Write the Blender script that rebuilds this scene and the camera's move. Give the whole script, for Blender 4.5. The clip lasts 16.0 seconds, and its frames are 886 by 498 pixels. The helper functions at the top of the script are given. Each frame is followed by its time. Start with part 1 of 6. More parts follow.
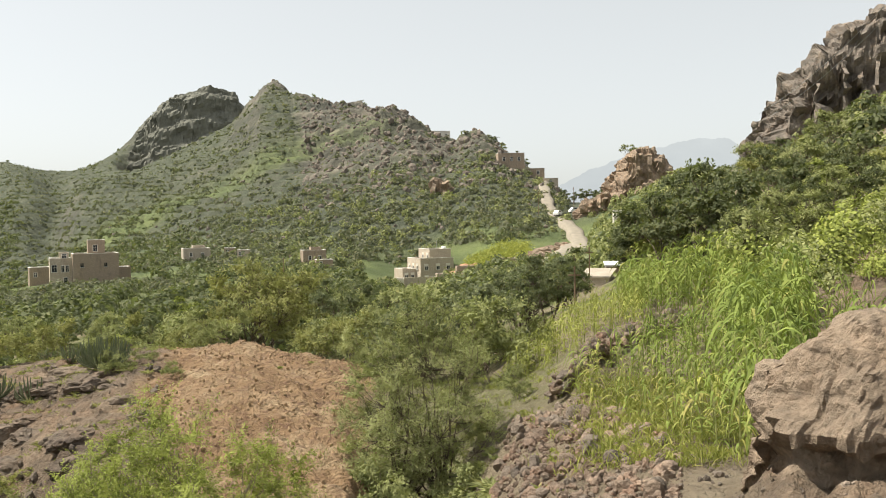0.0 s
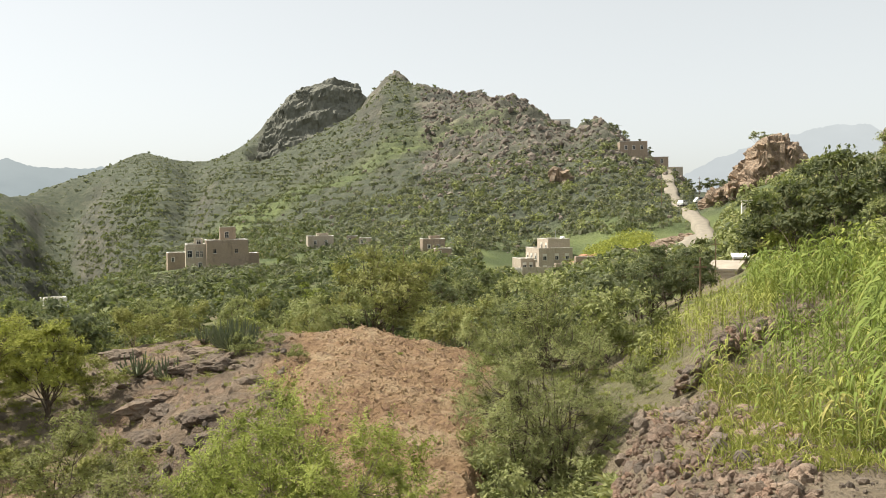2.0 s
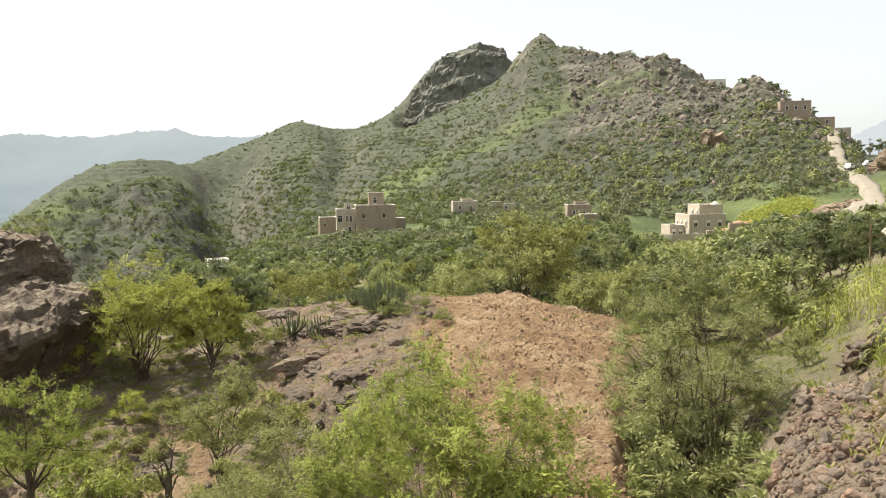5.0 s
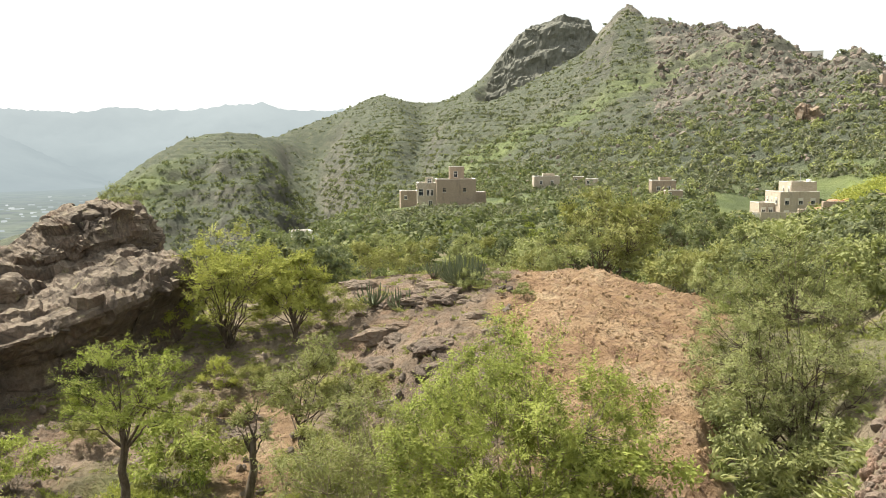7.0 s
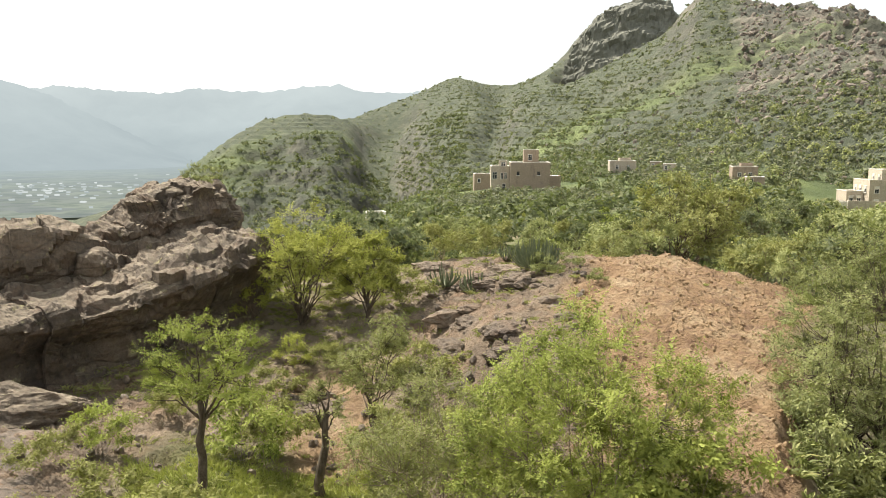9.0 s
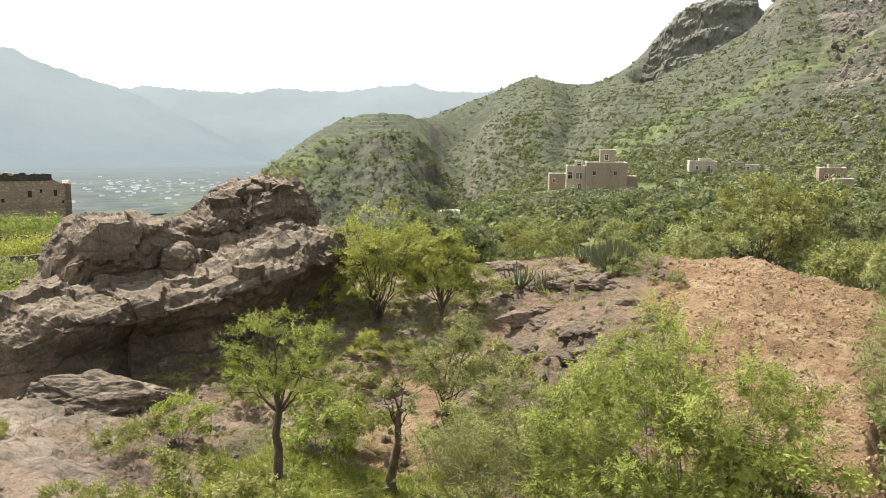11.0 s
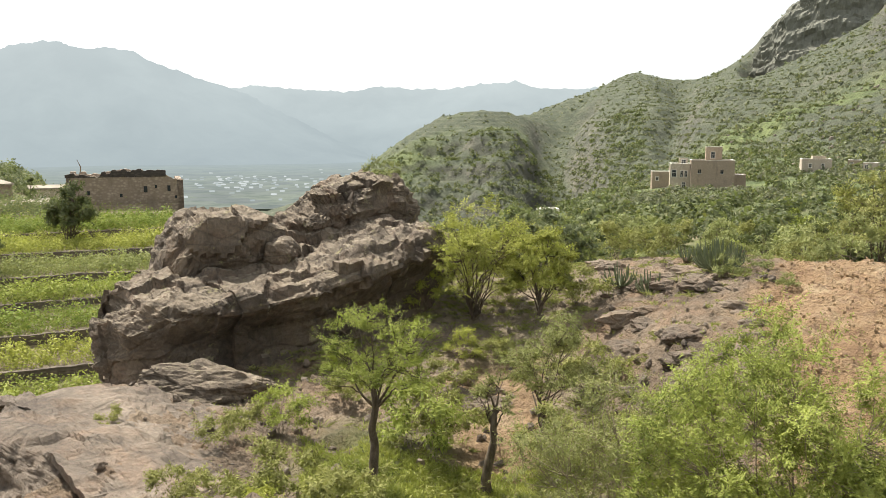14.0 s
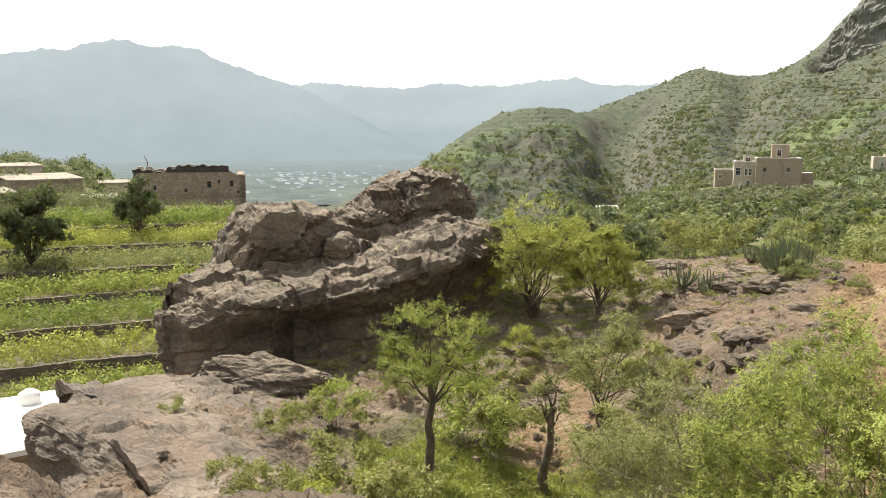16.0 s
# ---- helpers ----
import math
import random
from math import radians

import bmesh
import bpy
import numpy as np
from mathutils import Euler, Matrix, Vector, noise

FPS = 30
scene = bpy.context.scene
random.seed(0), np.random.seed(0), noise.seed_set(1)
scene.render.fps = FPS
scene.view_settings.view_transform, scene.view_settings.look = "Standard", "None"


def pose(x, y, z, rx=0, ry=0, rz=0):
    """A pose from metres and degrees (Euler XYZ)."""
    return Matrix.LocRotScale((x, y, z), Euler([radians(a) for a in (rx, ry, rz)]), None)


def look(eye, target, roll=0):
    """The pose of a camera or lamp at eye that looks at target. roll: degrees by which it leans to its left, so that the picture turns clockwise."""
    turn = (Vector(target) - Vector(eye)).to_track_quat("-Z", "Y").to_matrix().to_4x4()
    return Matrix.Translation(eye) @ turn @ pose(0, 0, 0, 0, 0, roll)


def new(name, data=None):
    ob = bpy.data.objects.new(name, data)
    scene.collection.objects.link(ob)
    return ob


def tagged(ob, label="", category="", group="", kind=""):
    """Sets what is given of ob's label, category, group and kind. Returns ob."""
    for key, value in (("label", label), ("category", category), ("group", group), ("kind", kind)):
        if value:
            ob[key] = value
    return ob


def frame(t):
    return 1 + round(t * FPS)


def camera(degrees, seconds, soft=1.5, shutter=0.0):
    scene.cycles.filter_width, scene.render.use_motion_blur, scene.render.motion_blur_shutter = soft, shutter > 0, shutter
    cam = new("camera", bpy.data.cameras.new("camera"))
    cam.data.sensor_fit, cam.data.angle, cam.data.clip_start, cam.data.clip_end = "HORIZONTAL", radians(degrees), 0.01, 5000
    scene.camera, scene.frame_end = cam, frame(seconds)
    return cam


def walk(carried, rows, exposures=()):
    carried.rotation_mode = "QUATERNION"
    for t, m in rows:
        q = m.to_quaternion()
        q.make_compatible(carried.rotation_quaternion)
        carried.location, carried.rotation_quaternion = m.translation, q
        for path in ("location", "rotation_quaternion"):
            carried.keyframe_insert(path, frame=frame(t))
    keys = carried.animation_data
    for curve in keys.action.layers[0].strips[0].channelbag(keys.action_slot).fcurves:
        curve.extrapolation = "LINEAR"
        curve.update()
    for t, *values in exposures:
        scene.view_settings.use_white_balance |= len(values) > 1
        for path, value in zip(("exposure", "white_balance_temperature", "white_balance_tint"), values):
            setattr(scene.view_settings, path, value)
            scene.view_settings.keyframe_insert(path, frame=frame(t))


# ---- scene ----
cam = camera(56.2, 16.0, soft=0.5)
ROWS = [
    (0.0, 0.000, 0.000, 1.650, 88.000, 0.999, -0.035),
    (0.5, -0.013, 0.034, 1.643, 87.987, 0.966, 2.156),
    (1.0, -0.028, 0.070, 1.634, 87.855, 0.893, 4.171),
    (1.5, -0.049, 0.109, 1.625, 87.696, 0.784, 6.156),
    (2.0, -0.073, 0.150, 1.614, 87.400, 0.727, 8.122),
    (2.5, -0.095, 0.191, 1.604, 87.067, 0.725, 10.014),
    (3.0, -0.114, 0.231, 1.595, 86.766, 0.619, 11.705),
    (3.5, -0.130, 0.269, 1.588, 86.485, 0.709, 13.411),
    (4.0, -0.146, 0.304, 1.584, 86.103, 0.843, 15.084),
    (4.5, -0.163, 0.335, 1.577, 85.643, 0.914, 16.576),
    (7.0, -0.258, 0.457, 1.534, 83.485, 0.548, 23.599),
    (7.5, -0.277, 0.480, 1.526, 83.149, 0.357, 24.823),
    (8.0, -0.295, 0.499, 1.520, 82.831, 0.128, 26.099),
    (8.5, -0.313, 0.515, 1.513, 82.543, 0.135, 27.405),
    (9.0, -0.330, 0.528, 1.507, 82.340, 0.014, 28.681),
    (11.5, -0.419, 0.592, 1.470, 82.298, -0.102, 35.037),
    (12.0, -0.439, 0.620, 1.466, 82.254, -0.091, 36.206),
    (12.5, -0.462, 0.653, 1.463, 82.213, -0.159, 37.348),
    (13.0, -0.485, 0.684, 1.459, 82.196, -0.117, 38.463),
    (13.5, -0.507, 0.709, 1.453, 82.183, -0.073, 39.580),
    (14.0, -0.526, 0.729, 1.447, 82.109, -0.021, 40.621),
    (14.5, -0.545, 0.744, 1.441, 82.045, -0.084, 41.602),
    (15.0, -0.564, 0.758, 1.435, 82.009, -0.114, 42.600),
    (15.5, -0.585, 0.771, 1.430, 81.947, -0.108, 43.622),
    (16.0, -0.608, 0.782, 1.424, 81.889, -0.113, 44.618),
]
walk(cam, [(t, pose(x, y, z, rx, ry, rz)) for t, x, y, z, rx, ry, rz in ROWS], [(0.0, 0.55, 6700, 9), (3.5, 0.64, 6700, 9), (7.0, 0.95, 6700, 9), (12.5, 0.93, 6620, 9), (16.0, 0.9, 6600, 9)])

# ---- daylight: a high hazy sun, ahead to the left ----
SUN_AZ, SUN_EL = -82.0, 56.0
sky_world = bpy.data.worlds.new("hazy_sky")
scene.world = sky_world
sky_world.use_nodes = True
wn = sky_world.node_tree
sky = wn.nodes.new("ShaderNodeTexSky")
sky.sky_type = "NISHITA"
sky.sun_disc = False
sky.sun_elevation = radians(SUN_EL)
sky.sun_rotation = radians(SUN_AZ)
sky.altitude = 1800
sky.air_density, sky.dust_density, sky.ozone_density = 1.0, 8.0, 0.5
wn.nodes["Background"].inputs[1].default_value = 0.13
pale = wn.nodes.new("ShaderNodeHueSaturation")
pale.inputs["Saturation"].default_value, pale.inputs["Value"].default_value = 0.4, 1.0
wn.links.new(sky.outputs[0], pale.inputs["Color"])
veil = wn.nodes.new("ShaderNodeMix")
veil.data_type = "RGBA"
veil.inputs[0].default_value, veil.inputs[7].default_value = 0.5, (4.45, 4.65, 4.55, 1)
wn.links.new(pale.outputs[0], veil.inputs[6])
wn.links.new(veil.outputs[2], wn.nodes["Background"].inputs[0])
sun_data = bpy.data.lights.new("sun", "SUN")
sun_data.energy, sun_data.angle, sun_data.color = 5.0, radians(1.5), (1.0, 0.95, 0.86)
sun = new("sun", sun_data)
sa, se = radians(SUN_AZ), radians(SUN_EL)
sun.matrix_world = look((60 * math.sin(sa) * math.cos(se), 60 * math.cos(sa) * math.cos(se), 60 * math.sin(se)), (0, 0, 0))


# ---- materials ----
class Nodes:
    """A small writer of node materials."""

    def __init__(self, name, rough=0.9):
        self.mat = bpy.data.materials.new(name)
        self.mat.use_nodes = True
        self.t = self.mat.node_tree
        self.b = self.t.nodes["Principled BSDF"]
        self.b.inputs["Roughness"].default_value = rough
        self.b.inputs["Specular IOR Level"].default_value = 0.25
        self.pos = self.t.nodes.new("ShaderNodeNewGeometry").outputs["Position"]

    def link(self, a, b):
        self.t.links.new(a, b)

    def noise(self, scale, detail=5.0, rough=0.6, vec=None, stretch=None):
        n = self.t.nodes.new("ShaderNodeTexNoise")
        n.inputs["Scale"].default_value, n.inputs["Detail"].default_value, n.inputs["Roughness"].default_value = scale, detail, rough
        v = vec or self.pos
        if stretch:
            m = self.t.nodes.new("ShaderNodeMapping")
            m.inputs["Scale"].default_value = stretch
            self.link(v, m.inputs["Vector"])
            v = m.outputs[0]
        self.link(v, n.inputs["Vector"])
        return n.outputs[0]

    def cells(self, scale, feature="F1", vec=None, stretch=None):
        n = self.t.nodes.new("ShaderNodeTexVoronoi")
        n.feature = feature
        n.inputs["Scale"].default_value = scale
        v = vec or self.pos
        if stretch:
            m = self.t.nodes.new("ShaderNodeMapping")
            m.inputs["Scale"].default_value = stretch
            self.link(v, m.inputs["Vector"])
            v = m.outputs[0]
        self.link(v, n.inputs["Vector"])
        return n.outputs[0]

    def ramp(self, src, stops):
        n = self.t.nodes.new("ShaderNodeValToRGB")
        e = n.color_ramp.elements
        for i, (p, c) in enumerate(stops):
            el = e[i] if i < 2 else e.new(p)
            el.position = p
            el.color = (*c, 1) if len(c) == 3 else c
        self.link(src, n.inputs[0])
        return n.outputs[0]

    def grey(self, src, lo, hi):
        n = self.t.nodes.new("ShaderNodeMapRange")
        n.inputs[1].default_value, n.inputs[2].default_value = lo, hi
        self.link(src, n.inputs[0])
        return n.outputs[0]

    def mix(self, fac, a, b, mode="MIX"):
        n = self.t.nodes.new("ShaderNodeMix")
        n.data_type, n.blend_type = "RGBA", mode
        for sock, v in ((n.inputs[0], fac), (n.inputs[6], a), (n.inputs[7], b)):
            if isinstance(v, (int, float)):
                sock.default_value = v
            elif isinstance(v, tuple):
                sock.default_value = (*v, 1)
            else:
                self.link(v, sock)
        return n.outputs[2]

    def math(self, op, a, b=0.0):
        n = self.t.nodes.new("ShaderNodeMath")
        n.operation = op
        for sock, v in ((n.inputs[0], a), (n.inputs[1], b)):
            if isinstance(v, (int, float)):
                sock.default_value = v
            else:
                self.link(v, sock)
        return n.outputs[0]

    def attr(self, name):
        n = self.t.nodes.new("ShaderNodeAttribute")
        n.attribute_name = name
        return n.outputs["Fac"]

    def island(self):
        return self.t.nodes.new("ShaderNodeNewGeometry").outputs["Random Per Island"]

    def object_random(self):
        return self.t.nodes.new("ShaderNodeObjectInfo").outputs["Random"]

    def local(self):
        return self.t.nodes.new("ShaderNodeTexCoord").outputs["Object"]

    def colour(self, c):
        if isinstance(c, tuple):
            self.b.inputs["Base Color"].default_value = (*c, 1)
        else:
            self.link(c, self.b.inputs["Base Color"])
        return self

    def bump(self, height, strength=0.5, distance=0.05):
        n = self.t.nodes.new("ShaderNodeBump")
        n.inputs["Strength"].default_value, n.inputs["Distance"].default_value = strength, distance
        self.link(height, n.inputs["Height"])
        self.link(n.outputs[0], self.b.inputs["Normal"])
        return self


def leaf_material(name, dark, light, dry=(0.2, 0.17, 0.05), shine=0.75):
    m = Nodes(name, shine)
    m.b.inputs["Specular IOR Level"].default_value = 0.14
    base = m.mix(m.island(), dark, light)
    base = m.mix(m.grey(m.noise(0.9, 3.0), 0.42, 0.66), base, light)
    base = m.mix(m.math("MULTIPLY", m.grey(m.island(), 0.86, 1.0), 0.6), base, dry)
    m.colour(base)
    tr = m.t.nodes.new("ShaderNodeBsdfTranslucent")
    m.link(m.mix(0.35, base, (0.35, 0.45, 0.05)), tr.inputs[0])
    mx = m.t.nodes.new("ShaderNodeMixShader")
    mx.inputs[0].default_value = 0.26
    m.link(m.b.outputs[0], mx.inputs[1])
    m.link(tr.outputs[0], mx.inputs[2])
    m.link(mx.outputs[0], m.t.nodes["Material Output"].inputs[0])
    return m.mat


LEAF_ACACIA = leaf_material("leaf_acacia", (0.105, 0.122, 0.052), (0.33, 0.345, 0.15))
LEAF_FEATHER = leaf_material("leaf_feather", (0.12, 0.13, 0.055), (0.3, 0.305, 0.125))
# greyed and lightened: haze of the far slopes put into the leaf colour
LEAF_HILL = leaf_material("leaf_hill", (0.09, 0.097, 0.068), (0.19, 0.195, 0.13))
LEAF_BUSH = leaf_material("leaf_bush", (0.075, 0.1, 0.025), (0.37, 0.41, 0.105))
LEAF_YELLOW = leaf_material("leaf_yellow", (0.19, 0.205, 0.045), (0.43, 0.44, 0.11))
LEAF_DARK = leaf_material("leaf_dark", (0.048, 0.058, 0.033), (0.145, 0.16, 0.082))
# lifted a little as well, for haze over the far bushes
LEAF_SCRUB = leaf_material("leaf_scrub", (0.085, 0.102, 0.06), (0.205, 0.222, 0.127))
LEAF_OLIVE = leaf_material("leaf_olive", (0.12, 0.125, 0.045), (0.33, 0.325, 0.12))
LEAF_CORN = leaf_material("leaf_corn", (0.085, 0.125, 0.03), (0.25, 0.305, 0.075), (0.4, 0.34, 0.12))
LEAF_DRYCORN = leaf_material("leaf_dry_corn", (0.13, 0.15, 0.035), (0.36, 0.37, 0.1), (0.45, 0.35, 0.15))
LEAF_GRASS = leaf_material("leaf_grass", (0.16, 0.19, 0.05), (0.36, 0.375, 0.1))


def bark_material(name, a, b):
    m = Nodes(name, 0.95)
    m.colour(m.mix(m.grey(m.noise(9, 4, 0.7, m.local(), (1, 1, 0.25)), 0.35, 0.65), a, b))
    m.bump(m.noise(22, 3, 0.6, m.local(), (1, 1, 0.2)), 0.7, 0.02)
    return m.mat


BARK = bark_material("bark", (0.06, 0.045, 0.032), (0.17, 0.135, 0.1))
BARK_PALE = bark_material("bark_pale", (0.15, 0.12, 0.085), (0.3, 0.25, 0.18))


def rock_colours(m, pale=(0.37, 0.32, 0.27), dark=(0.085, 0.078, 0.075), red=(0.22, 0.165, 0.13)):
    body = m.ramp(m.noise(0.35, 8, 0.62), [(0.3, dark), (0.52, tuple(0.5 * a + 0.45 * b for a, b in zip(pale, dark))), (0.72, pale)])
    body = m.mix(m.grey(m.noise(0.9, 5, 0.6), 0.5, 0.75), body, red)
    fine = m.grey(m.noise(7, 6, 0.7), 0.25, 0.75)
    return m.mix(0.55, body, m.mix(fine, (0.25, 0.25, 0.25), (1.5, 1.45, 1.4)), "MULTIPLY"), fine


def rock_material(name, pale=(0.37, 0.32, 0.27), dark=(0.085, 0.078, 0.075), red=(0.22, 0.165, 0.13), lit_top_lichen=0.0):
    m = Nodes(name, 0.92)
    c, fine = rock_colours(m, pale, dark, red)
    # paler sunlit tops put into the colour, then random patches of yellow lichen
    if lit_top_lichen:
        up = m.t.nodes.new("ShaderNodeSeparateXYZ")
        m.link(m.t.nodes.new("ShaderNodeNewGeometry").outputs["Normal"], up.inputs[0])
        lit_top = m.math("MULTIPLY", m.grey(m.math("ADD", up.outputs[2], m.math("MULTIPLY", m.noise(1.6, 6, 0.7), 0.7)), 0.98, 1.4), 0.75)
        c = m.mix(lit_top, c, m.ramp(m.noise(3.1, 6, 0.7), [(0.35, (0.2, 0.16, 0.12)), (0.65, (0.36, 0.3, 0.22))]))
        c = m.mix(m.math("MULTIPLY", m.grey(m.noise(2.2, 5, 0.7), 0.6, 0.72), lit_top_lichen), c, (0.36, 0.33, 0.17))
    crack = m.grey(m.cells(0.9, "DISTANCE_TO_EDGE", stretch=(0.8, 0.8, 1.6)), 0.0, 0.06)
    c = m.mix(m.math("MULTIPLY", m.math("SUBTRACT", 1.0, crack), 0.45), c, dark)
    m.colour(c)
    h = m.math("ADD", m.noise(2.3, 7, 0.68), m.math("MULTIPLY", m.noise(14, 5, 0.7), 0.35))
    m.bump(m.math("ADD", h, m.math("MULTIPLY", crack, 0.12)), 0.9, 0.22)
    return m.mat


ROCK = rock_material("boulder_rock", (0.25, 0.2, 0.15), (0.066, 0.055, 0.046), (0.18, 0.13, 0.095), lit_top_lichen=0.7)
ROCK_STONE = rock_material("loose_stone", (0.35, 0.29, 0.23), (0.11, 0.09, 0.075), (0.27, 0.198, 0.145))
ROCK_CRAG = rock_material("crag_rock", (0.45, 0.355, 0.26), (0.16, 0.122, 0.09), (0.37, 0.248, 0.165))


def ground_material():
    m = Nodes("hill_ground", 0.96)
    geo = m.t.nodes.new("ShaderNodeNewGeometry")
    sep = m.t.nodes.new("ShaderNodeSeparateXYZ")
    m.link(geo.outputs["Normal"], sep.inputs[0])
    rock, fine = rock_colours(m, (0.39, 0.3, 0.215), (0.11, 0.085, 0.065), (0.3, 0.2, 0.13))
    dirt = m.ramp(m.noise(0.45, 7, 0.66), [(0.3, (0.2, 0.12, 0.066)), (0.5, (0.325, 0.212, 0.118)), (0.68, (0.46, 0.345, 0.215))])
    dirt = m.mix(m.math("MULTIPLY", m.grey(m.noise(3.2, 6, 0.7), 0.48, 0.66), 0.7), dirt, (0.17, 0.095, 0.065))
    soil = m.ramp(m.noise(0.8, 6, 0.65), [(0.3, (0.19, 0.15, 0.1)), (0.7, (0.32, 0.26, 0.18))])
    grass = m.ramp(m.noise(1.4, 6, 0.7), [(0.3, (0.07, 0.085, 0.03)), (0.5, (0.13, 0.16, 0.05)), (0.72, (0.22, 0.23, 0.1))])
    near = m.mix(m.attr("rock"), soil, rock)
    near = m.mix(m.attr("grass"), near, grass)
    near = m.mix(m.attr("dirt"), near, dirt)
    # far slopes: scrub over grey-brown stone, their colours lifted for distance haze
    stone = m.ramp(m.noise(0.035, 9, 0.68), [(0.32, (0.085, 0.082, 0.07)), (0.5, (0.17, 0.155, 0.124)), (0.72, (0.32, 0.28, 0.22))])
    scrub = m.ramp(m.noise(0.16, 8, 0.7), [(0.3, (0.05, 0.06, 0.042)), (0.5, (0.078, 0.088, 0.058)), (0.7, (0.125, 0.13, 0.085))])
    steep = m.grey(m.math("ADD", sep.outputs[2], m.math("MULTIPLY", m.noise(0.05, 6, 0.7), 0.55)), 1.12, 0.86)
    beds = m.grey(m.noise(1.0, 5, 0.6, stretch=(0.006, 0.006, 0.16)), 0.36, 0.6)
    stone = m.mix(m.math("MULTIPLY", beds, 0.75), stone, (0.062, 0.066, 0.056))
    far = m.mix(m.math("MAXIMUM", m.math("MULTIPLY", steep, 0.6), m.attr("crag")), scrub, stone)
    field = m.ramp(m.noise(0.09, 4, 0.5), [(0.35, (0.1, 0.135, 0.045)), (0.65, (0.19, 0.23, 0.075))])
    far = m.mix(m.attr("field"), far, field)
    # steep ground darker: bare stone, deepened further to paint the ravine's shade
    far = m.mix(m.math("MULTIPLY", m.attr("riser"), 0.7), far, (0.055, 0.056, 0.043))
    m.colour(m.mix(m.attr("far"), near, far))
    h = m.math("ADD", m.noise(1.7, 8, 0.7), m.math("MULTIPLY", m.noise(9, 6, 0.7), 0.4))
    m.bump(m.math("ADD", h, m.math("MULTIPLY", m.noise(0.2, 8, 0.72), 5.0)), 1.0, 0.38)
    return m.mat


GROUND = ground_material()


# ---- mesh writing ----
def fast_mesh(name, verts, quads=None, tris=None, mat=None, smooth=False, attrs=None):
    """A mesh from arrays of corners, four-sided and three-sided faces."""
    me = bpy.data.meshes.new(name)
    verts = np.asarray(verts, dtype=np.float32)
    quads = np.zeros((0, 4), np.int32) if quads is None else np.asarray(quads, np.int32)
    tris = np.zeros((0, 3), np.int32) if tris is None else np.asarray(tris, np.int32)
    me.vertices.add(len(verts))
    me.vertices.foreach_set("co", verts.ravel())
    loops = np.concatenate([quads.ravel(), tris.ravel()])
    me.loops.add(len(loops))
    me.loops.foreach_set("vertex_index", loops)
    nq, nt = len(quads), len(tris)
    me.polygons.add(nq + nt)
    me.polygons.foreach_set("loop_start", np.concatenate([np.arange(nq) * 4, nq * 4 + np.arange(nt) * 3]).astype(np.int32))
    me.polygons.foreach_set("use_smooth", np.full(nq + nt, smooth))
    for key, values in (attrs or {}).items():
        me.attributes.new(key, "FLOAT", "POINT").data.foreach_set("value", np.asarray(values, np.float32))
    me.update(calc_edges=True)
    me.validate()
    if mat:
        me.materials.append(mat)
    return me


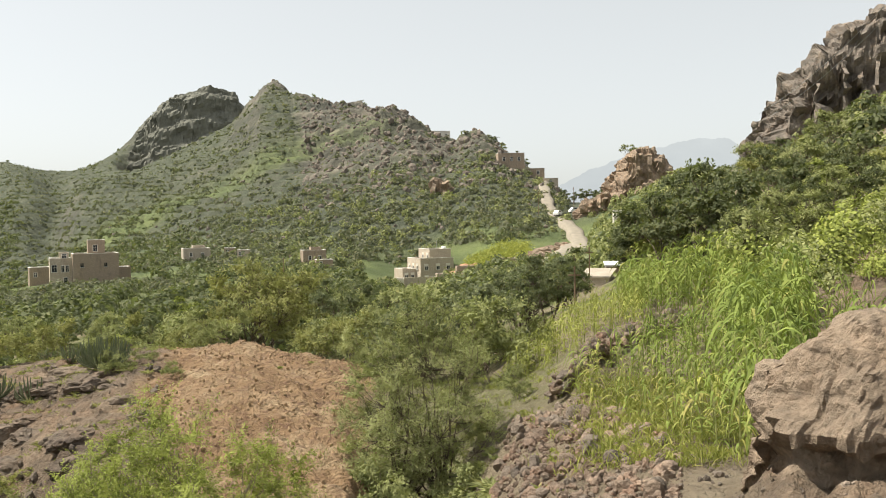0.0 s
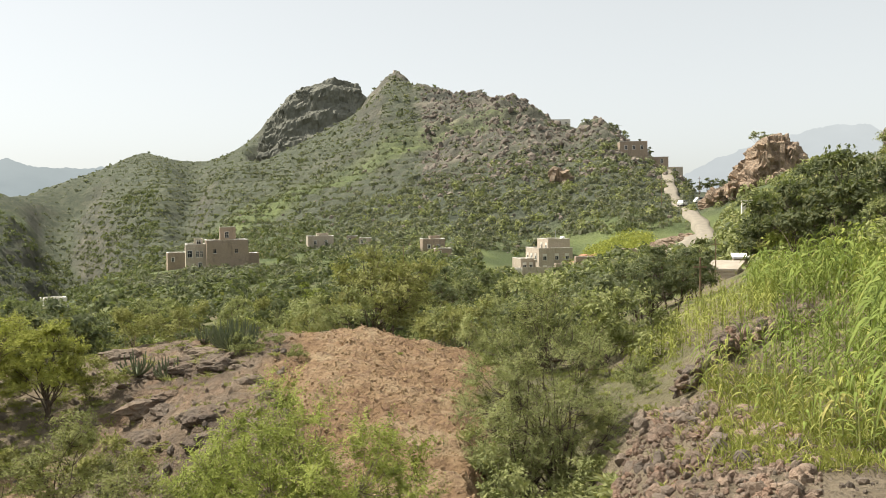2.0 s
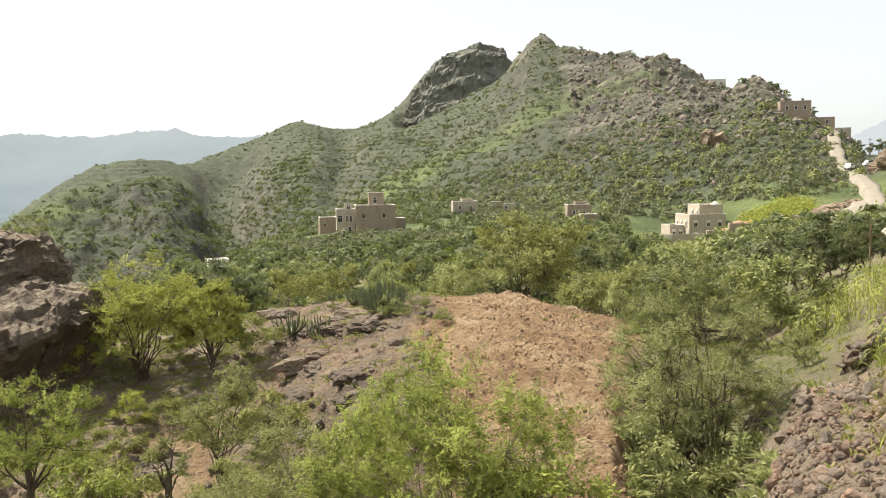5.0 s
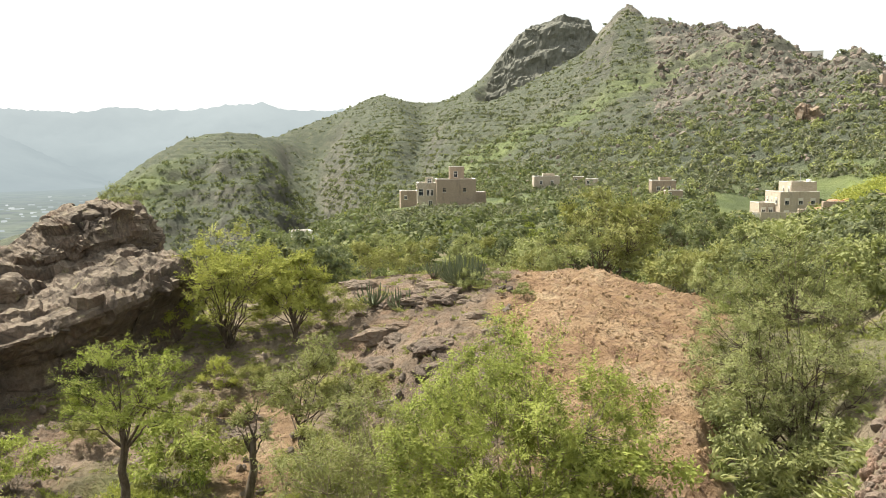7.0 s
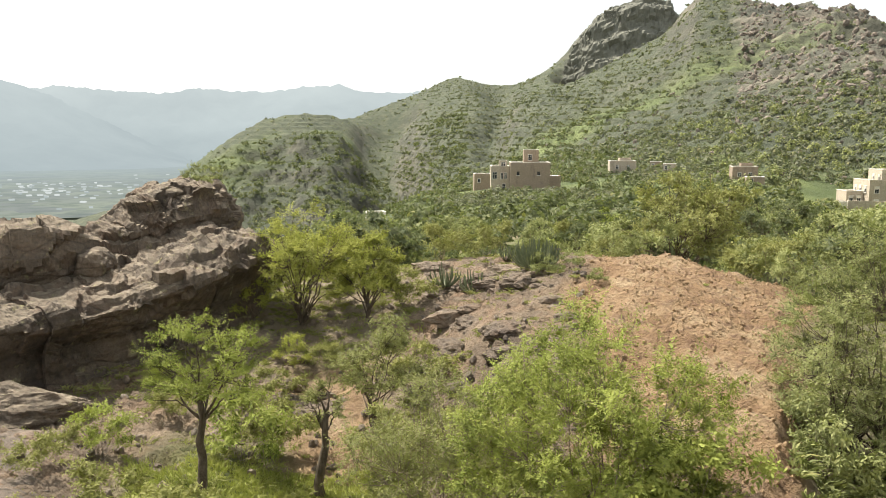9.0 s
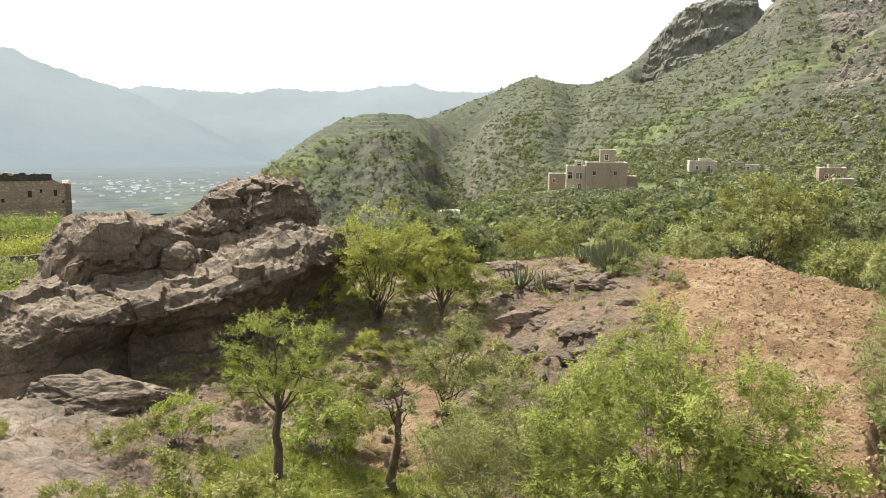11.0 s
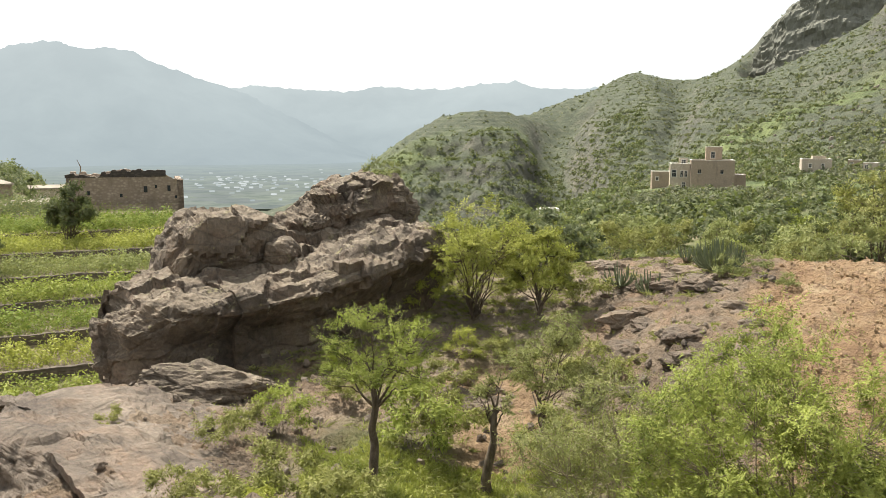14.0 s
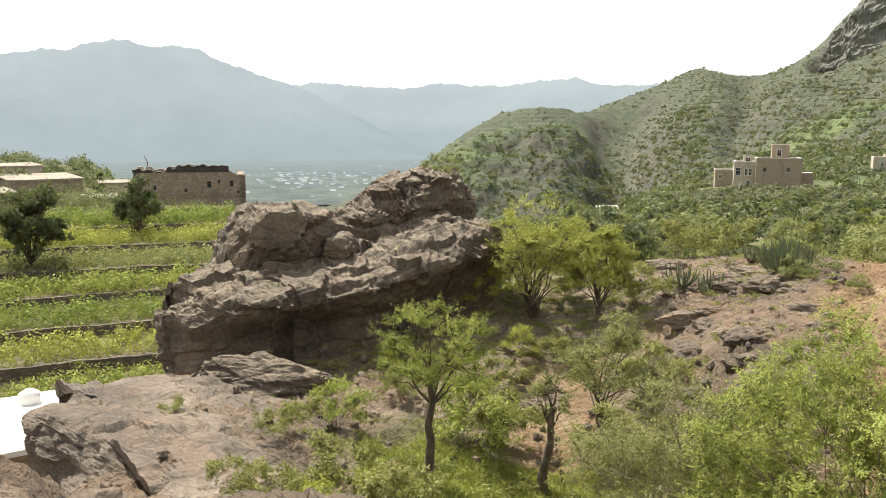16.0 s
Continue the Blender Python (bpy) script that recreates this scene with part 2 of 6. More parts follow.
class Shape:
    """Collects corners and faces of one part."""

    def __init__(self):
        self.v, self.q, self.t, self.n = [], [], [], 0

    def add(self, verts, quads=None, tris=None):
        verts = np.asarray(verts, float).reshape(-1, 3)
        if quads is not None and len(quads):
            self.q.append(np.asarray(quads, np.int64) + self.n)
        if tris is not None and len(tris):
            self.t.append(np.asarray(tris, np.int64) + self.n)
        self.v.append(verts)
        self.n += len(verts)
        return self

    def tube(self, pts, radii, sides=6):
        pts, radii = np.asarray(pts, float), np.asarray(radii, float)
        d = np.gradient(pts, axis=0)
        d /= np.linalg.norm(d, axis=1)[:, None] + 1e-9
        ref = np.where(np.abs(d[:, 2:3]) > 0.9, [[1.0, 0, 0]], [[0, 0, 1.0]])
        u = np.cross(d, ref)
        u /= np.linalg.norm(u, axis=1)[:, None] + 1e-9
        w = np.cross(d, u)
        a = np.linspace(0, 2 * np.pi, sides, endpoint=False)
        ring = pts[:, None] + radii[:, None, None] * (np.cos(a)[None, :, None] * u[:, None] + np.sin(a)[None, :, None] * w[:, None])
        n = len(pts)
        i, j = np.meshgrid(np.arange(n - 1), np.arange(sides), indexing="ij")
        k = (j + 1) % sides
        quads = np.stack([i * sides + j, i * sides + k, (i + 1) * sides + k, (i + 1) * sides + j], -1).reshape(-1, 4)
        caps = [[(n - 1) * sides + a_ for a_ in (0, b, b + 1)] for b in range(1, sides - 1)]
        return self.add(ring.reshape(-1, 3), quads, caps)

    def box(self, cx, cy, z0, w, d, h, turn=0.0, taper=1.0):
        c, s = math.cos(turn), math.sin(turn)
        out = []
        for z, k in ((z0, 1.0), (z0 + h, taper)):
            for sx, sy in ((-1, -1), (1, -1), (1, 1), (-1, 1)):
                x, y = sx * w / 2 * k, sy * d / 2 * k
                out.append((cx + x * c - y * s, cy + x * s + y * c, z))
        return self.add(out, [(0, 3, 2, 1), (4, 5, 6, 7), (0, 1, 5, 4), (1, 2, 6, 5), (2, 3, 7, 6), (3, 0, 4, 7)])

    def leaves(self, at, along, width, rng, droop=0.0, facing=None):
        """Lance-shaped leaves: at the places, along the vectors, that wide, their upper sides turned to the facing."""
        at, along = np.asarray(at, float), np.asarray(along, float)
        n = len(at)
        side = np.cross(along, rng.normal(size=(n, 3)) if facing is None else facing + 0.35 * rng.normal(size=(n, 3)))
        side /= np.linalg.norm(side, axis=1)[:, None] + 1e-9
        width = np.broadcast_to(np.asarray(width, float), (n,))[:, None]
        mid = at + along * 0.45
        tip = at + along
        tip[:, 2] -= droop * np.linalg.norm(along, axis=1)
        v = np.stack([at, mid + side * width / 2, tip, mid - side * width / 2], 1).reshape(-1, 3)
        return self.add(v, np.arange(4 * n).reshape(-1, 4))

    def mesh(self, name, mat, smooth=False):
        q = np.concatenate(self.q) if self.q else None
        t = np.concatenate(self.t) if self.t else None
        return fast_mesh(name, np.concatenate(self.v), q, t, mat, smooth)


def part(name, data, parent, label=""):
    """One mesh object under a thing or under a part."""
    ob = new(name, data)
    ob.parent = parent
    return tagged(ob, label) if label else ob


def thing(name, label, category, m=None, group="", kind="", data=None):
    ob = new(name, data)
    if m is not None:
        ob.matrix_basis = m
    return tagged(ob, label, category, group, kind)


# ---- noise for the land ----
def lattice(ix, iy, seed):
    h = (ix * 374761393 + iy * 668265263 + seed * 1442695041) & 0x7FFFFFFF
    h = ((h ^ (h >> 13)) * 1274126177) & 0x7FFFFFFF
    return ((h ^ (h >> 16)) & 0xFFFF) / 65535.0


def smooth_noise(x, y, seed=0):
    ix, iy = np.floor(x).astype(np.int64), np.floor(y).astype(np.int64)
    fx, fy = x - ix, y - iy
    fx, fy = fx * fx * (3 - 2 * fx), fy * fy * (3 - 2 * fy)
    a = lattice(ix, iy, seed) * (1 - fx) + lattice(ix + 1, iy, seed) * fx
    b = lattice(ix, iy + 1, seed) * (1 - fx) + lattice(ix + 1, iy + 1, seed) * fx
    return (a * (1 - fy) + b * fy) * 2 - 1


def fbm(x, y, octaves=5, gain=0.5, seed=0, ridged=False):
    out, amp, total = 0.0, 1.0, 0.0
    for o in range(octaves):
        n = smooth_noise(x * 2.03 ** o + 17.3 * o, y * 2.03 ** o - 9.1 * o, seed + o)
        out = out + amp * ((1 - 2 * np.abs(n)) if ridged else n)
        total += amp
        amp *= gain
    return out / total


def step(x, lo, hi):
    u = np.clip((x - lo) / (hi - lo), 0, 1)
    return u * u * (3 - 2 * u)


def window(x, lo, hi, soft):
    return step(x, lo - soft, lo + soft) * (1 - step(x, hi - soft, hi + soft))


# ---- the land: lines of its plan from the viewpoint outwards (bearing in degrees, distance, height) ----
L_ROADSIDE = [(-90, 2.6, 0), (10, 2.6, 0), (20, 3.6, 0), (40, 4.0, 0)]
L_BROW = [(-80, 14, -4.6), (-72, 14, -4.3), (-67, 14, -4.6), (-64, 13, -5.0), (-52, 14, -5.2), (-44, 14, -6.0), (-36, 15, -6.6), (-26, 13, -5.4), (-18, 13, -4.8), (-8, 13, -3.8), (-4, 13, -4.3), (0, 13, -4.4), (3, 12, -3.2), (8, 11, -2.3), (16, 9.5, -1.7), (24, 7, -0.8), (34, 6, -0.3)]
L_BENCH = [(-80, 24, -9.4), (-72, 24, -9.2), (-68, 24, -8.2), (-65, 24.5, -6.0), (-62, 24.5, -5.7), (-55, 23.5, -6.1), (-44, 22, -6.2), (-37, 21, -6.8), (-30, 20, -6.2), (-25, 21, -4.4), (-18, 20, -3.7), (-7, 19, -4.0), (-4, 18.5, -5.2), (0, 18.5, -5.3), (3, 17.5, -3.6), (5, 17, -2.9), (10, 16, -2.4), (16, 15, -2.35), (24, 14, -2.2), (34, 14, -1.5)]
L_CREST = [(-80, 42, -13.2), (-66, 42, -13.0), (-62, 40, -12.0), (-58, 38, -8.5), (-53, 36, -6.0), (-46, 36, -5.2), (-40, 34, -4.6), (-34, 34, -4.2), (-27, 36, -3.8), (-20, 32, -3.1), (-13.7, 30.5, -2.8), (-7, 29, -3.4), (-1, 27, -4.2), (5, 27, -3.8), (10, 21, -2.0), (16.5, 29, -1.9), (24, 27, -1.6), (34, 27, -0.7)]
L_DROP = [(-80, 70, -11.0), (-59, 70, -11.0), (-52, 60, -11), (-44, 60, -12), (-34, 58, -11), (-24, 52, -10), (-14, 48, -9), (-6, 46, -9), (2, 45, -7.5), (8, 42, -3.5), (16, 42, -1.8), (24, 42, 1.0), (34, 42, 2.4)]
L_VALLEY = [(-80, 105, -7.6), (-60, 105, -7.6), (-56, 105, -14), (-48, 120, -20), (-40, 130, -20), (-32, 130, -17), (-24, 120, -14), (-14, 110, -13), (-6, 105, -12.5), (2, 105, -11), (10, 100, -7), (16, 90, -2), (22, 90, 2.5), (34, 90, 7)]
L_SHELF = [(-80, 160, -2), (-68, 165, -5), (-63, 150, -14), (-56, 200, -30), (-48, 260, -40), (-42, 280, -38), (-36, 260, -26), (-33, 236, -20.5), (-30, 225, -14.5), (-24, 220, -12.5), (-15, 220, -11.5), (-8, 205, -11.5), (-2, 220, -16), (4, 205, -8.5), (8, 215, -7), (11.5, 225, -2), (15, 200, 6), (20, 130, 6), (26, 125, 15), (34, 120, 20)]
L_FOOT = [(-80, 260, -40), (-64, 300, -60), (-54, 420, -72), (-46, 430, -70), (-40, 410, -66), (-34, 390, -52), (-30, 360, -34), (-26, 345, -16), (-22, 340, -4), (-14, 330, 2), (-8, 310, 6), (-3, 290, 7), (1, 270, 4), (5, 250, 1), (8, 270, 3.5), (11, 262, 5), (16, 230, 12), (20, 150, 10), (22, 150, 11.5), (25, 150, 13.5), (28, 150, 15), (34, 150, 17)]
L_RIDGE = [(-80, 600, -80), (-60, 700, -90), (-50, 650, -50), (-47, 640, -36), (-45, 640, -15), (-43, 650, 0.5), (-40.6, 680, 15.9), (-38, 690, 22), (-35.7, 700, 18.8), (-34, 720, 20), (-30, 640, 20), (-26, 600, 25), (-20.5, 600, 37), (-17, 600, 51), (-14.4, 600, 68), (-14, 600, 72), (-13, 600, 84), (-12.4, 600, 86), (-11.8, 600, 92), (-11.2, 600, 95), (-10.7, 600, 92), (-10.2, 600, 84), (-9.2, 590, 85), (-8.3, 580, 79), (-6.9, 560, 72)]
L_RIDGE += [(-5.4, 540, 73), (-4.5, 520, 64), (-3.1, 500, 63.5), (-1.6, 470, 52), (-0.4, 450, 42), (0.7, 430, 37), (1.9, 400, 39), (2.9, 390, 37.5), (3.7, 380, 33), (4.6, 370, 27), (6.1, 350, 20), (7.5, 330, 14), (8.8, 320, 7), (10, 310, 6.5), (14, 290, 9), (18, 250, 10), (22, 220, 14), (34, 220, 30)]
L_SUMMIT = [(-80, 800, -100), (-50, 900, -95), (-40, 900, -30), (-34, 900, 26), (-31.9, 950, 39), (-29.6, 1000, 56), (-28.3, 1000, 69), (-27.5, 1000, 71), (-26.6, 1000, 63), (-26.2, 1000, 61), (-23.9, 980, 55), (-22, 900, 65), (-20.5, 850, 78), (-19.4, 820, 98), (-18.3, 810, 114), (-16.9, 805, 122), (-15.5, 800, 126), (-14, 790, 119), (-13.2, 780, 107), (-12, 770, 80), (-8, 740, 20), (0, 700, -40), (34, 700, -40)]
L_BEYOND = [(-80, 1300, -105), (-30, 1500, -105), (0, 1300, -100), (34, 1300, -100)]
L_PLAIN = [(-80, 5200, -105), (34, 5200, -105)]
LINES = [L_ROADSIDE, L_BROW, L_BENCH, L_CREST, L_DROP, L_VALLEY, L_SHELF, L_FOOT, L_RIDGE, L_SUMMIT, L_BEYOND, L_PLAIN]


def base_height(az, r):
    """Height of the land along its lines, smooth in between."""
    n = len(az)
    R, Z = [np.zeros(n)], [np.zeros(n)]
    peaks = 0.0
    for line in LINES:
        a = [p[0] for p in line]
        R.append(np.interp(az, a, [p[1] for p in line]))
        zz = np.interp(az, a, [p[2] for p in line])
        if line is L_RIDGE or line is L_SUMMIT:
            # the sharp outline of a crest belongs to the crest alone
            broad = sum(np.interp(az + k, a, [p[2] for p in line]) for k in np.linspace(-1.3, 1.3, 7)) / 7
            width = np.where(zz > broad, 36.0, 80.0)
            peaks = peaks + (zz - broad) * np.exp(-(((r - R[-1]) / width) ** 2))
            zz = broad
        Z.append(zz)
    R, Z = np.array(R), np.array(Z)
    R = np.maximum.accumulate(R + np.arange(len(R))[:, None] * 1e-3, axis=0)
    D = np.diff(Z, axis=0) / np.diff(R, axis=0)
    T = np.zeros_like(Z)
    same = D[:-1] * D[1:] > 0
    T[1:-1] = np.where(same, 2 * D[:-1] * D[1:] / np.where(same, D[:-1] + D[1:], 1), 0)
    T[0], T[-1] = D[0], D[-1]
    k = np.clip((R <= r[None]).sum(0) - 1, 0, len(R) - 2)
    i = np.arange(n)
    r0, r1 = R[k, i], R[k + 1, i]
    h = r1 - r0
    u = np.clip((r - r0) / h, 0, 1)
    u2, u3 = u * u, u * u * u
    return peaks + (2 * u3 - 3 * u2 + 1) * Z[k, i] + (u3 - 2 * u2 + u) * h * T[k, i] + (-2 * u3 + 3 * u2) * Z[k + 1, i] + (u3 - u2) * h * T[k + 1, i]


def zones(x, y, az, r):
    """Shares of bare red earth, grass, rock, far slope, field and crag."""
    w = fbm(x * 0.25, y * 0.25, 4, 0.5, 5)
    dirt = window(az + w * 3, -19.5, -5.6, 1.2) * window(r + w * 3, 13, 33, 2)
    dirt = np.maximum(dirt, 0.8 * window(az + w * 2, -40, -33.5, 1.2) * window(r + w * 2, 18.5, 27, 1.5))
    grass = window(az + w * 4, -50, -31, 3) * window(r + w * 4, 9, 19.5, 2)
    grass = np.maximum(grass, 0.5 * window(az + w * 4, -6, 8, 2) * window(r + w * 4, 19, 40, 4))
    grass = np.maximum(grass, (0.1 + 0.4 * w) * step(-az + w * 3, 57, 60) * window(r + w * 3, 30, 110, 5))
    grass = np.maximum(grass, step(r, 38, 46) * np.clip(0.55 + 1.2 * w, 0, 1) * np.where(az < -57, step(r, 104, 108), 1))
    rock = np.maximum(window(az + w * 3, -75, -45, 3), window(az + w * 4, -31, -19, 2))
    rock = np.maximum(rock, step(az + w * 3, 19, 21)) * (1 - step(r, 34, 40))
    far = step(r + w * 8, 120, 200)
    field = window(az + w, 1.5, 6.2, 0.3) * window(r + w * 8, 202, 230, 3)
    field = np.maximum(field, window(az, -12, -9, 0.4) * window(r, 250, 272, 4))
    field = np.maximum(field, 0.65 * window(az + w * 2, -32, 18, 2) * window(r + w * 8, 122, 250, 12))
    terr = fbm(x * 0.012, y * 0.012, 3, 0.5, 77)
    field = np.maximum(field, 0.5 * window(az + w, -46, -35, 2) * window(r, 545, 690, 20) * step(terr, -0.3, 0.1))
    field = np.maximum(field, 0.65 * window(az + w, -24, 2, 3) * window(r, 255, 420, 30) * step(terr, -0.1, 0.2))
    crag = window(az + 1.2 * w, -9.5, 7, 1.5) * step(r + 60 * w, 310, 400)
    crag = np.maximum(crag, window(az + 0.6 * w, -13.2, -9.0, 0.6) * step(r, 520, 580))
    crag = np.maximum(crag, 0.6 * window(az + w, -20.5, -12, 0.7) * step(r, 680, 740))
    crag = np.maximum(crag, step(az + w, 20.6, 22) * step(r + 10 * w, 140, 156))
    return dirt, grass, rock, far, field, crag


TERRACES = [46, 52, 58.5, 65.5, 73, 82, 92, 103]


def terrace_wave(x, y):
    return 2.0 * fbm(x * 0.05, y * 0.05, 3, 0.5, 61)


def land(x, y):
    """Height of the ground at x, y."""
    x, y = np.atleast_1d(np.asarray(x, float)), np.atleast_1d(np.asarray(y, float))
    r = np.hypot(x, y)
    az = np.degrees(np.arctan2(x, y))
    z = base_height(np.clip(az, -88, 38), r)
    side = step(np.abs(az + 24) - 62, 0, 40)
    z = z * (1 - side) + side * np.where(r < 40, 0.0, -0.1 * (r - 40).clip(0, 300))
    dirt, grass, rock, far, field, crag = zones(x, y, az, r)
    near = 1 - step(r, 60, 120)
    z += near * step(r, 2.5, 6) * (0.16 * fbm(x * 0.5, y * 0.5, 5, 0.55, 11) + 0.26 * rock * fbm(x * 0.75, y * 0.75, 6, 0.62, 23, True))
    z += near * 0.3 * step(r, 2.5, 6) * np.maximum(dirt, 0.25) * fbm(x * 1.6, y * 1.6, 5, 0.65, 31)
    big = step(r, 230, 420) * (1 - step(r, 1000, 1300))
    z += big * (2.0 * fbm(x * 0.02, y * 0.02, 5, 0.55, 41) + (1.0 + 4.6 * crag) * fbm(x * 0.05, y * 0.05, 5, 0.62, 43, True))
    z += big * 2.6 * crag * fbm(x * 0.13, y * 0.13, 4, 0.6, 47, True)
    # spurs and gullies running down the mountain
    fold = fbm(az * 0.16 + 0.006 * r, r * 0.004, 4, 0.5, 83, True)
    z += 7 * (fold - 0.1) * window(r, 300, 560, 45) * window(az, -38, -1, 4) * (1 - 0.6 * crag)
    # the gully between the terraced spur and the mountain, and the cliffs at the foot of the spur
    wind = 1.5 * fbm(r * 0.012, r * 0.0 + 2.0, 3, 0.5, 87)
    z -= 26 * np.exp(-(((az + 32.2 + wind) / 2.0) ** 2)) * window(r, 430, 760, 50)
    z -= 12 * np.exp(-(((az + 25.0 - wind) / 1.2) ** 2)) * window(r, 420, 800, 60)
    z += 12 * np.exp(-(((az + 36.8 + 0.6 * wind) / 1.9) ** 2)) * window(r, 450, 590, 35)
    foot = window(az + wind, -45, -33, 1.5) * window(r, 430, 600, 25)
    qf = z / 17.0 + 0.35 * fbm(x * 0.02, y * 0.02, 3, 0.5, 89)
    ff = qf - np.floor(qf)
    z += (step(ff, 0.25, 0.7) - ff) * 17.0 * 0.35 * foot + 6 * foot * fbm(x * 0.03, y * 0.03, 4, 0.6, 90, True)
    # benches of the left terraces
    tr = r + terrace_wave(x, y)
    lvl = sum((tr > t).astype(float) for t in TERRACES)
    share = step(-az, 56.5, 58.5) * window(r, 40, 107, 2)
    z = z * (1 - share) + share * (-13.5 + 0.74 * lvl + 0.05 * fbm(x * 0.6, y * 0.6, 3, 0.5, 65))
    # cliffs under the flat summit
    z -= 38 * np.exp(-(((r - 712) / 52) ** 2)) * window(az, -20.8, -12.8, 0.9)
    # rough rock and clods
    z += near * step(r, 5, 8) * (1 - step(r, 40, 60)) * (0.05 + 0.2 * rock) * fbm(x * 1.7, y * 1.7, 4, 0.62, 63, True)
    # bands of cliff round the flat summit
    qd = z / 11.0 + 0.3 * fbm(x * 0.015, y * 0.015, 3, 0.5, 57)
    fd = qd - np.floor(qd)
    z += (step(fd, 0.35, 0.6) - fd) * 11.0 * 0.8 * window(az, -20.8, -12.4, 0.6) * step(r, 640, 700) * (1 - step(r, 770, 800))
    # walls of the terraced slopes
    pitch = 3.2
    q = z / pitch + 0.25 * fbm(x * 0.01, y * 0.01, 2, 0.5, 53)
    fq = q - np.floor(q)
    cut = (step(fq, 0.55, 0.95) - fq) * pitch
    z += cut * big * (1 - crag) * 0.75 * step(az, -50, -46) * (1 - step(az, 8, 10))
    return z


def ground(x, y):
    return float(land([x], [y])[0])


def polar(az, r):
    a = radians(az)
    return r * math.sin(a), r * math.cos(a)


def spot(az, r, sink=0.0):
    x, y = polar(az, r)
    return x, y, ground(x, y) - sink


def build_ground():
    az = np.concatenate([np.arange(-92, -76, 1.0), np.arange(-76, 31, 0.24), np.arange(31, 44, 1.0), np.arange(44, 268, 5.0)])
    r = np.concatenate([np.linspace(0.3, 6, 14, endpoint=False), np.exp(np.linspace(math.log(6), math.log(45), 190, endpoint=False)), np.exp(np.linspace(math.log(45), math.log(240), 90, endpoint=False)), np.exp(np.linspace(math.log(240), math.log(860), 310, endpoint=False)), np.exp(np.linspace(math.log(860), math.log(1100), 24, endpoint=False)), np.exp(np.linspace(math.log(1100), math.log(5000), 16))])
    A, R = np.meshgrid(np.radians(az), r)
    x, y = (R * np.sin(A)).ravel(), (R * np.cos(A)).ravel()
    z = land(x, y)
    n, m = len(az), len(r)
    i, j = np.meshgrid(np.arange(m - 1), np.arange(n), indexing="ij")
    k = (j + 1) % n
    quads = np.stack([i * n + j, (i + 1) * n + j, (i + 1) * n + k, i * n + k], -1).reshape(-1, 4)[:, ::-1]
    v = np.stack([x, y, z], 1)
    v = np.vstack([v, [[0, 0, ground(0, 0.01)]]])
    fan = np.stack([np.arange(n), (np.arange(n) + 1) % n, np.full(n, m * n)], 1)[:, ::-1]
    rise = np.gradient(z.reshape(m, n), axis=0) / np.gradient(r)[:, None]
    riser = np.append((np.clip((np.abs(rise) - 0.5) / 0.5, 0, 1) * step(r, 230, 260)[:, None]).ravel(), 0)
    names = ("dirt", "grass", "rock", "far", "field", "crag", "riser")
    zz = zones(v[:, 0], v[:, 1], np.degrees(np.arctan2(v[:, 0], v[:, 1])), np.hypot(v[:, 0], v[:, 1]))
    me = fast_mesh("ground", v, quads, fan, GROUND, True, dict(zip(names, (*zz, riser))))
    thing("ground", "stony mountain slope of red earth, rock and scrub", "ground", kind="structure", data=me)


build_ground()


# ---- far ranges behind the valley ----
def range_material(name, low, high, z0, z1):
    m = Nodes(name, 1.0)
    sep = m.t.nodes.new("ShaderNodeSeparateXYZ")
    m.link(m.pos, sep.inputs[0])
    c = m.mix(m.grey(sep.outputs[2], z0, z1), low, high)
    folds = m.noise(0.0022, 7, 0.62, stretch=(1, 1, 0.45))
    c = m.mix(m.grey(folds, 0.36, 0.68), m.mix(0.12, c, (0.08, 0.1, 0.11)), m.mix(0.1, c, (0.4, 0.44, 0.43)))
    # distance haze is put into a glowing colour, paler towards the crests
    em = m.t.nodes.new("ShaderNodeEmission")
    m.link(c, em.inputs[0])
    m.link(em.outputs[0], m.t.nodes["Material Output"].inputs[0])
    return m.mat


def far_range(name, label, crest, dist, foot, mat, seed):
    """A hazy range: its crest by bearing and angle of height."""
    az = np.arange(crest[0][0], crest[-1][0] + 0.01, 0.08)
    el = np.interp(az, [c[0] for c in crest], [c[1] for c in crest])
    el = el + 0.2 * fbm(az * 0.7, az * 0 + 3.3, 5, 0.62, seed) + 0.16 * fbm(az * 2.6, az * 0 + 1.3, 4, 0.55, seed + 5)
    rows = 14
    v = []
    for k in range(rows):
        f = k / (rows - 1)
        d = dist - 900 * (1 - f) + 120 * fbm(az * 0.5, az * 0 + k * 0.6, 3, 0.5, seed + 9) * f * (1 - f) * 4
        z = foot + (dist * np.tan(np.radians(el)) - foot) * f ** 1.25
        v.append(np.stack([d * np.sin(np.radians(az)), d * np.cos(np.radians(az)), z], 1))
    n = len(az)
    i, j = np.meshgrid(np.arange(rows - 1), np.arange(n - 1), indexing="ij")
    q = np.stack([i * n + j, i * n + j + 1, (i + 1) * n + j + 1, (i + 1) * n + j], -1).reshape(-1, 4)
    thing(name, label, "mountain range", kind="structure", data=fast_mesh(name, np.concatenate(v), q, None, mat, True))


CREST_BACK = [(-95, 2.0), (-60, 2.8), (-54.8, 3.0), (-53, 3.2), (-50.7, 3.0), (-47.7, 2.8), (-44.9, 3.2), (-43.1, 3.0), (-40.2, 3.1), (-37.2, 3.4), (-35.7, 3.5), (-34.2, 3.1), (-30, 3.05), (-24, 2.2), (-10, 1.0), (0, 0.0), (8, -1.0)]
